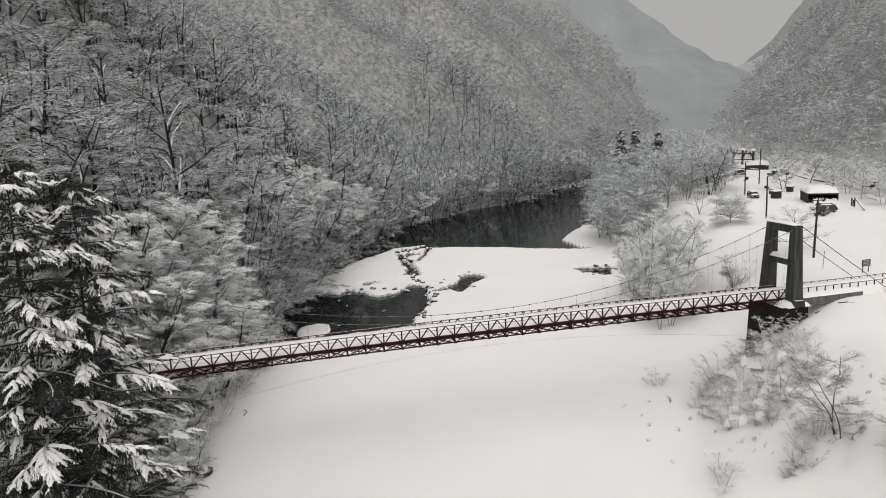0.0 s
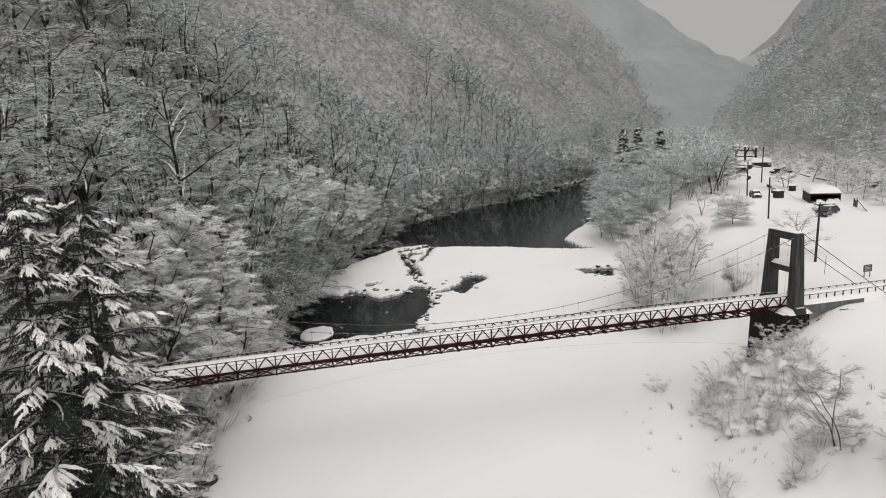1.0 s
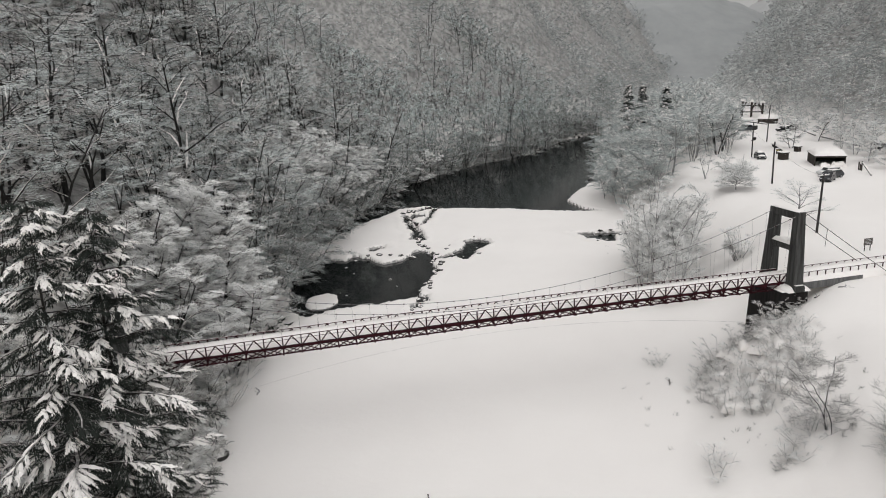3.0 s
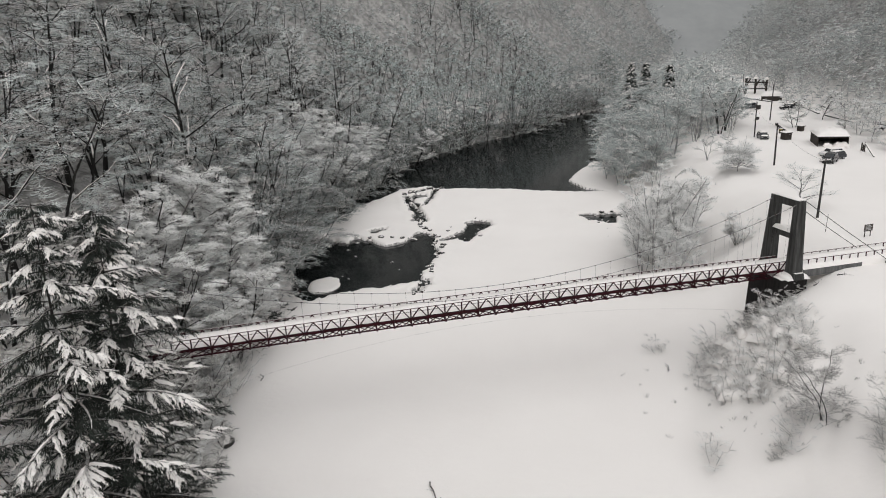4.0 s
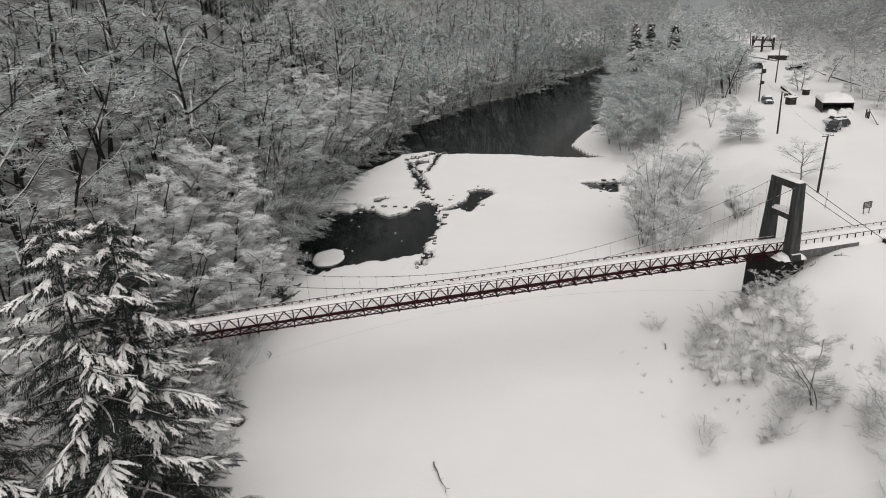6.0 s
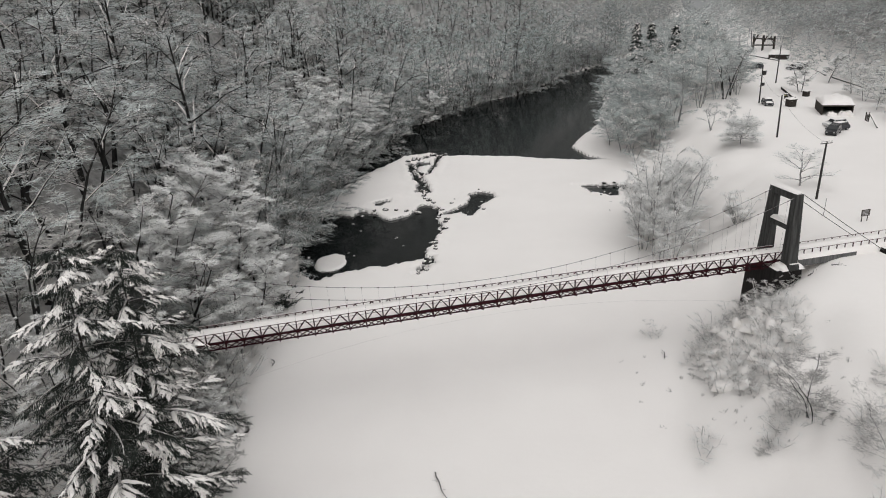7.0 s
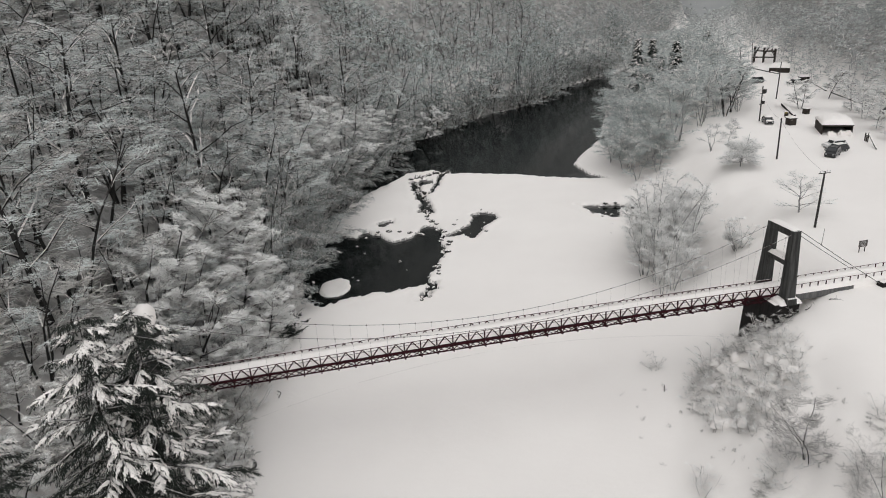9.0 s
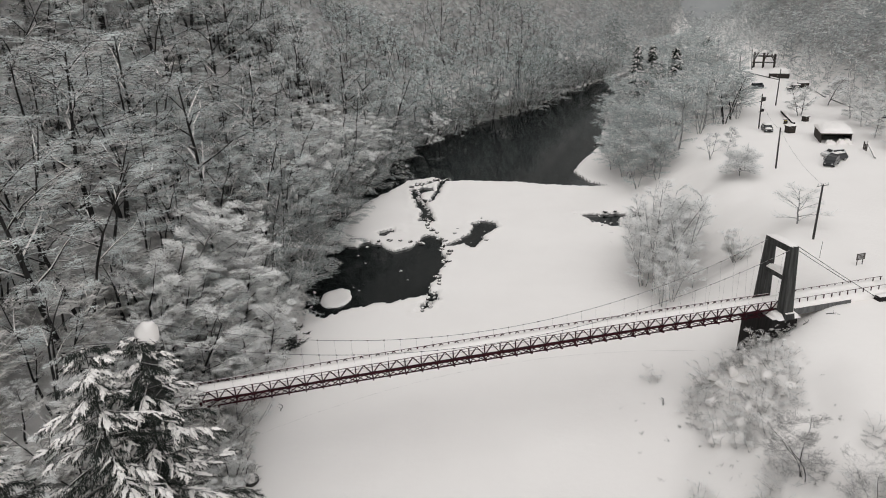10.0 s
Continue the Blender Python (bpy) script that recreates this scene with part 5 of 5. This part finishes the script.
plant("dome_tree", grow_tree(401, 6.3, stems=1, limbs=38, subs=5, tert=3, twigs=2, spread=1.08, twig_len=0.34, twig_r=0.026, clear=0.2, lean=0.02, dome=True, cloud=240, lobe=0.14, shade=-1), 49.5, 117.7, 0, M_HOAR, "round-headed leafless tree on a short trunk in snow", bark=M_STEM)
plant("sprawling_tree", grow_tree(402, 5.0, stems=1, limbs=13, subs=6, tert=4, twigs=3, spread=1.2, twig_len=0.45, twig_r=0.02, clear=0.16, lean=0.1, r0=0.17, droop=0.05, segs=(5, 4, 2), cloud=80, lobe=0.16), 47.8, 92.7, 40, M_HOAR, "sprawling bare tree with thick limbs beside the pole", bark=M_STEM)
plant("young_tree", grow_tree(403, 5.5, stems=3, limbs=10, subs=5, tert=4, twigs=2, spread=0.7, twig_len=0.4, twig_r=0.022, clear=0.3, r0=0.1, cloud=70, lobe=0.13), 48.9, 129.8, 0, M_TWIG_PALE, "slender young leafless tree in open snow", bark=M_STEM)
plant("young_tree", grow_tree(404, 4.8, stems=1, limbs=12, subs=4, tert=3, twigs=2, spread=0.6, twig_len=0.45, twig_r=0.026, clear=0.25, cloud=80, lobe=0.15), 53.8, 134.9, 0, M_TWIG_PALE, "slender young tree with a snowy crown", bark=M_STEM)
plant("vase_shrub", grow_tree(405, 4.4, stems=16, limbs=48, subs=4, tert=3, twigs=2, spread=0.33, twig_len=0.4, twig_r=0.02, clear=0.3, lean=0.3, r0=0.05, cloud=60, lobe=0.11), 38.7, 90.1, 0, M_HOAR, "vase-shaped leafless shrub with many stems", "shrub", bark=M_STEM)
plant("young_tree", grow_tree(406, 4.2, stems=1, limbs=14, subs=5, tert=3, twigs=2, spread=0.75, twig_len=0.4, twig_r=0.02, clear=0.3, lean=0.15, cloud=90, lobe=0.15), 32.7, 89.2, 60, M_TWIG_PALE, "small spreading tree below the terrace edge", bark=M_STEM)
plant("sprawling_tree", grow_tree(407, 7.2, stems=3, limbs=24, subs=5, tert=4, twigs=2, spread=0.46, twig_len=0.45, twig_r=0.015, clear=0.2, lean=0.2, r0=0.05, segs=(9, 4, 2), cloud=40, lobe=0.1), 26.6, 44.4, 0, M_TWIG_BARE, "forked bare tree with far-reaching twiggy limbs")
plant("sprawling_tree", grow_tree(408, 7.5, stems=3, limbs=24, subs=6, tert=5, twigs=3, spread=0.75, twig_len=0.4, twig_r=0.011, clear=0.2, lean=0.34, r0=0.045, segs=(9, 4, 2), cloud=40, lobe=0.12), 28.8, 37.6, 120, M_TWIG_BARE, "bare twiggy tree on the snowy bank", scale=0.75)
plant("old_tree", grow_layered(409, 7.5, stems=2, limbs=16, sprays=8, twigs=32, reach=0.42, spray_len=1.1, twig_len=0.6, twig_r=0.036, clear=0.2, lean=0.12, r0=0.14, rise=0.35, bare=0.03), 82.5, 166.0, 0, M_HOAR, "broad frosted tree beside the road wall")
plant("old_tree", grow_layered(410, 8.5, stems=1, limbs=16, sprays=8, twigs=32, reach=0.3, spray_len=1.1, twig_len=0.6, twig_r=0.03, clear=0.3, lean=0.12, r0=0.16, rise=0.35, bare=0.03), 94.5, 177.0, 0, M_HOAR, "tall slender frosted tree above the open snow")
plant("old_tree", grow_layered(411, 12.0, stems=3, limbs=18, sprays=7, twigs=16, reach=0.3, spray_len=1.2, twig_len=0.7, twig_r=0.03, clear=0.35, r0=0.3, rise=0.3), 62.9, 161.5, 0, M_TWIG, "thick-stemmed dark tree at the edge of the river wood")
plant("old_tree", grow_layered(412, 10.5, stems=2, limbs=16, sprays=7, twigs=16, reach=0.32, spray_len=1.2, twig_len=0.7, twig_r=0.03, clear=0.35, r0=0.25, rise=0.3), 66.0, 166.0, 90, M_TWIG, "dark-stemmed tree at the edge of the river wood")


for x, y, turn, s in ((86.0, 141.0, 30, 0.9), (89.0, 151.0, 80, 1.0), (84.5, 131.5, 150, 0.8), (91.0, 160.0, 200, 0.9)):
    plant("old_tree", grow_layered(413, 8.0, stems=2, limbs=16, sprays=8, twigs=32, reach=0.42, spray_len=1.1, twig_len=0.6, twig_r=0.036, clear=0.15, lean=0.12, r0=0.12, rise=0.35, bare=0.03), x, y, turn, M_HOAR, "broad snow-white tree at the foot of the slope", group="trees at the slope foot", scale=s, bark=M_STEM)

# upright thicket on the bank above the bridge
UPRIGHT = [grow_layered(430 + k, (8.8, 9.4, 8.2)[k], stems=(3, 4, 2)[k], limbs=30, sprays=7, twigs=18, reach=0.24, spray_len=0.8, twig_len=0.5, twig_r=0.02, clear=0.2, lean=0.12, r0=0.1, rise=0.6, lift=0.18, droop=0.05, bare=0.03) for k in range(3)]
ups = [tree_thing("upright_shrub", w, f, M_HOAR, "tall many-stemmed leafless shrub on the snowy bank", "shrub", "thicket above the bridge", M_STEM) for w, f in UPRIGHT]
rng = random.Random(17)
for k, (x, y, s) in enumerate(((27.4, 88.5, 1.1), (28.4, 93.0, 1.35), (30.5, 96.0, 1.35), (32.3, 93.5, 1.35), (29.2, 99.5, 1.2), (27.2, 96.0, 1.1), (34.0, 98.0, 1.2), (26.2, 91.0, 0.9), (32.0, 103.0, 1.1), (27.0, 84.6, 0.6), (28.8, 86.0, 0.7), (35.5, 102.0, 1.0), (29.0, 105.0, 0.9))):
    m = pose(x, y, land_at(x, y) - 0.1, 0, 0, rng.uniform(0, 360)) @ Matrix.Scale(s * 1.08, 4)
    ob = ups[k] if k < 3 else copy_thing(ups[k % 3], m)
    ob.matrix_world = m

# low brush on the bank under the tower
BUSH = [grow_layered(450 + k, (2.4, 2.0, 2.8, 1.7)[k], stems=7, limbs=28, sprays=5, twigs=12, reach=0.38, spray_len=0.4, twig_len=0.3, twig_r=0.0095, clear=0.08, lean=0.55, r0=0.016, rise=0.2, lift=0.12, segs=(3, 2), bare=0.1) for k in range(4)]
bushes = [tree_thing("snowy_bush", w, f, (M_HOAR, M_HOAR, M_TWIG_PALE, M_TWIG_BARE)[k], "low leafless bush matted with snow", "bush", "brush on the bank below the tower", M_STEM) for k, (w, f) in enumerate(BUSH)]
THICKET = [(22.2, 61), (22.6, 54), (24.2, 49.5), (27.2, 49.5), (31, 54.5), (33, 60.5), (29.5, 63.3), (25.5, 65)]
brush_spots = scatter(31, 3000, 19, 35, 48, 68, 1.2, lambda x, y: float(inside(np.array([x]), np.array([y]), THICKET)[0]) > rng.uniform(0, 0.8))
brush_spots += [(24.8, 46.2), (25.6, 47.2), (27.3, 45.9), (21.0, 66.0), (20.7, 66.8), (31.6, 45.0), (32.6, 46.2), (33.2, 43.5), (28.5, 40.5), (30.0, 39.0), (19.4, 47.2), (24.0, 44.0)]
brush_spots = [(19.3, 45.8), (23.9, 44.1), (24.8, 44.8), (22.8, 43.5), (29.0, 41.5), (21.8, 37.5), (26.0, 45.6), (27.0, 44.9), (29.5, 41.8), (31.0, 40.5), (28.2, 38.0), (30.4, 36.6), (32.6, 41.5), (27.0, 35.5)] + brush_spots
for k, (x, y) in enumerate(brush_spots):
    m = pose(x, y, land_at(x, y) - 0.15, 0, 0, rng.uniform(0, 360)) @ Matrix.Scale(rng.uniform(0.5, 0.95) if k < len(brush_spots) - 12 else 0.6, 4)
    ob = bushes[k] if k < 4 else copy_thing(bushes[k % 4], m)
    ob.matrix_world = m

for x, y in scatter(36, 900, -28, -20, 54, 82, 1.9, lambda x, y: -0.5 < left_depth(x, y) < 5 and abs(y - 53 - (x + 27) * 0.23) > 1.5)[:45]:
    m = pose(x, y, land_at(x, y) - 0.1, 0, 0, rng.uniform(0, 360)) @ Matrix.Scale(rng.uniform(0.8, 1.4), 4)
    ob = copy_thing(bushes[rng.randrange(2)], m)
    ob.matrix_world = m
    tagged(ob, "low white hoary bush on the bank beside the bridge", group="bushes on the bank by the bridge")

# cushions of snow that lie in the brush
for x, y in scatter(32, 260, 20, 36, 44, 66, 1.5, lambda x, y: float(inside(np.array([x]), np.array([y]), THICKET)[0]) > 0.9)[:16]:
    ob = new("snow_mound", mesh_of("snow_mound", snow_lump(rng.uniform(1.0, 2.4), rng.uniform(0.8, 1.5), rng.uniform(0.6, 1.1), x * 3, 12, 8), M_SNOW))
    ob.data.polygons.foreach_set("use_smooth", np.full(len(ob.data.polygons), True))
    ob.matrix_world = pose(x, y, land_at(x, y) - 0.15, rng.uniform(-8, 8), rng.uniform(-12, 2), rng.uniform(0, 360))
    tagged(ob, "rounded cushion of snow caught in the brush", "snow heap", "snow cushions on the bank")

# woods along the river side of the terrace and on the far terrace
WOODS = [grow_layered(470 + k, (9.5, 8.5, 10.5, 9.0)[k], stems=(2, 1, 3, 2)[k], limbs=15, sprays=7, twigs=20, reach=0.44, spray_len=1.4, twig_len=0.8, twig_r=0.025, clear=0.18, lean=0.16, r0=0.14, rise=0.3, bare=0.07) for k in range(4)]
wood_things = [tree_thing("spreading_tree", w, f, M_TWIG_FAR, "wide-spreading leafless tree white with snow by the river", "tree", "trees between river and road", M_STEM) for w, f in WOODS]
wood_spots = scatter(33, 4000, 34, 112, 134, 300, 3.9, lambda x, y: (-0.6 if 152 < y < 240 else 3) < x - float(np.interp(y, TOE_Y, TOE_X)) < float(np.interp(y, [134, 150, 165, 200, 250, 300], [8, 18, 30, 31, 31, 26])) + 0
                     and not (y < 150 and x > 43) and math.hypot(x - 97, y - 290) > 9)
wood_spots += [(37.5, 144.0), (40.5, 141.5), (43.5, 139.5), (46.5, 143.0), (36.8, 147.5), (39.5, 152.0), (37.5, 157.0), (41.5, 160.5), (44.0, 150.0)]
for k, (x, y) in enumerate(wood_spots):
    m = pose(x, y, land_at(x, y) - 0.1, 0, 0, rng.uniform(0, 360)) @ Matrix.Scale(rng.uniform(0.8, 1.35), 4)
    ob = wood_things[k] if k < 4 else copy_thing(wood_things[k % 4], m)
    ob.matrix_world = m

# dark evergreen brush on the left bank by the bridge foot and at the water's edge
EVER = [grow_tree(490 + k, 4.5, stems=5, limbs=20, subs=5, tert=3, twigs=3, spread=0.6, twig_len=0.5, twig_r=0.045, clear=0.1, lean=0.4, r0=0.06, segs=(3, 2, 1)) for k in range(3)]
evers = [tree_thing("evergreen_bush", w, f, M_SHRUB, "dark evergreen bush dusted with snow on the bank", "bush", "evergreens on the left bank") for w, f in EVER]
ever_spots = [(-21.5, 52.5, 1.0), (-24.0, 57.0, 1.2), (-25.0, 51.0, 1.3), (-23.3, 79.0, 0.6), (-24.0, 45.0, 1.3), (-21.0, 43.0, 1.2), (-22.0, 39.0, 1.4)]
ever_spots += [(float(np.interp(y, LEFT_Y, LEFT_X)) - rng.uniform(0, 2.5), y, rng.uniform(0.7, 1.2)) for y in range(84, 240, 9)]
ever_spots += [(x, y, rng.uniform(1.2, 2.0)) for x, y in scatter(35, 400, -80, -26, 40, 175, 6, lambda x, y: left_depth(x, y) > 3)]
for k, (x, y, s) in enumerate(ever_spots):
    m = pose(x, y, land_at(x, y) - 0.1, 0, 0, rng.uniform(0, 360)) @ Matrix.Scale(s, 4)
    ob = evers[k] if k < 3 else copy_thing(evers[k % 3], m)
    ob.matrix_world = m

plant("evergreen_bush", EVER[1], -21.9, 76.9, 0, M_NEEDLE, "very dark evergreen bush at the edge of the snow", "bush", "evergreens on the left bank", 0.8)

for x, y, turn, size in ((30.6, 64.4, 0, 0.34), (31.8, 64.0, 70, 0.4), (33.0, 64.3, 140, 0.36), (34.2, 64.9, 210, 0.3), (31.2, 65.6, 30, 0.3)):
    plant("evergreen_bush", EVER[2], x, y, turn, M_SHRUB, "dark bush climbing against the concrete pier", "bush", "bushes against the pier", size)


# ---- rocks at the water's edge ----
def boulder(seed):
    bm = bmesh.new()
    bmesh.ops.create_icosphere(bm, subdivisions=2, radius=0.5)
    for v in bm.verts:
        k = 1 + 0.45 * noise.noise(v.co * 2.3 + Vector((seed * 7.1, 0, 0)))
        v.co = Vector((v.co.x * k * 1.25, v.co.y * k, v.co.z * k * 0.75))
    return mesh_of("boulder", bm, M_ROCK)


ROCKS = [boulder(k) for k in range(5)]
rock_spots = [(-8.6 + 0.15 * (147 - y) + rng.uniform(-0.9, 0.9), y, rng.uniform(0.5, 1.2)) for y in [118 + k * 1.5 for k in range(20)]]
rock_spots += [(-9.8 + k * 0.62 + rng.uniform(-0.4, 0.4), 148.0 + k * 0.55 + rng.uniform(-0.6, 0.6), rng.uniform(0.7, 1.5)) for k in range(14)]
rock_spots += [(float(np.interp(y, [86, 92, 97, 106, 116], [-5.2, -4.4, -3.6, -2.0, -3.2])) + rng.uniform(-0.7, 0.9), y, rng.uniform(0.3, 0.85)) for y in [86 + k * 1.1 for k in range(28)]]
rock_spots += [(x, 115.0 + rng.uniform(-1.6, 1.2), rng.uniform(0.5, 1.3)) for x in [-16 + k * 1.9 for k in range(6)]]
rock_spots += [(rng.uniform(-1, 7), rng.uniform(112, 126), rng.uniform(0.3, 0.6)) for k in range(10)]
rock_spots += [(rng.uniform(24, 34), rng.uniform(117, 125), rng.uniform(0.35, 0.8)) for k in range(16)]
rock_spots += [(rng.uniform(-24, -6), rng.uniform(90, 113), rng.uniform(0.3, 0.7)) for k in range(8)]
rock_spots += [(float(np.interp(y, LEFT_Y, LEFT_X)) + rng.uniform(-1.5, 1.2), y, rng.uniform(0.5, 2.4)) for y in [rng.uniform(170, 300) for k in range(34)]]
rock_spots += [(37.9, 178.7, 2.6), (38.8, 181.0, 1.8), (-20.2, 52.4, 1.5), (43.5, 196.0, 1.6)]
for x, y, s in rock_spots:
    ob = new("boulder", ROCKS[rng.randrange(5)])
    ob.matrix_world = pose(x, y, max(land_at(x, y), -0.1) + s * 0.06, rng.uniform(-15, 15), rng.uniform(-15, 15), rng.uniform(0, 360)) @ Matrix.Scale(s, 4)
    tagged(ob, "dark river boulder with a cap of snow", "boulder", "boulders at the water's edge")

# ---- dead stalks that stick out of the open snow ----
def stalks(seed):
    w = Wood()
    r = random.Random(seed)
    for k in range(6):
        a = Vector((r.uniform(-0.3, 0.3), r.uniform(-0.3, 0.3), -0.1))
        b = a + Vector((r.uniform(-0.45, 0.45), r.uniform(-0.45, 0.45), r.uniform(0.2, 0.8)))
        w.limb(a, b, 0.025, 0.012)
        for j in range(3):
            c = a.lerp(b, r.uniform(0.4, 1))
            w.limb(c, c + Vector((r.uniform(-0.3, 0.3), r.uniform(-0.3, 0.3), r.uniform(0, 0.2))), 0.02, 0, True)
    return w.mesh("dead_plant", M_BARK)


STALKS = [stalks(k) for k in range(4)]
stalk_spots = scatter(41, 260, 16, 34, 42, 72, 1.1, lambda x, y: ((x - 24) / 9.5) ** 2 + ((y - 56) / 14) ** 2 < 1 and rng.random() < 0.2)
stalk_spots += scatter(42, 300, 20, 31, 43, 58, 0.9, lambda x, y: ((x - 25.6) / 4.5) ** 2 + ((y - 50) / 7) ** 2 < 1 and rng.random() < 0.35)
stalk_spots += [(-19.6, 52.5), (26.5, 113.5), (28.0, 111.0), (25.5, 109.0)]
for x, y in stalk_spots:
    ob = new("dead_plant", STALKS[rng.randrange(4)])
    ob.matrix_world = pose(x, y, land_at(x, y), 0, 0, rng.uniform(0, 360)) @ Matrix.Scale(rng.uniform(0.28, 0.6), 4)
    tagged(ob, "dead plant sticking out of the snow", "stalks", "dead stalks in the snow")


M_DEAD = snowy("dead_wet_wood", (0.03, 0.027, 0.025), 0.95, 1.3)


# ---- a broken branch lying on the river bed, and drift twigs by the pier ----
def fallen_branch(seed, length):
    r = random.Random(seed)
    w = Wood()
    a, d = Vector((0, 0, 0.05)), Vector((1, 0, 0.02))
    for k in range(7):
        b = a + d * length / 7
        w.limb(a, b, 0.07 - 0.007 * k, 0.063 - 0.007 * k)
        if k % 2:
            w.limb(b, b + Vector((r.uniform(0, 0.5), r.choice((-1, 1)) * r.uniform(0.2, 0.6), r.uniform(0.05, 0.3))), 0.03, 0, True)
        a, d = b, swing(r, d, 0.25)
        d.z = r.uniform(-0.02, 0.06)
        d.normalize()
    return w.mesh("fallen_branch", M_DEAD)


for x, y, turn, length, seed in ((-2.5, 45.4, -84, 4.0, 3), (35.6, 64.6, 30, 1.9, 4), (38.3, 65.4, 20, 1.2, 5), (-20.0, 63.5, 100, 1.6, 6), (20.6, 61.5, 60, 1.2, 8)):
    ob = new("fallen_branch", fallen_branch(seed, length))
    ob.matrix_world = pose(x, y, land_at(x, y) + 0.04, 0, 0, turn)
    tagged(ob, "dark broken branch lying on the snow", "branch", "fallen branches")
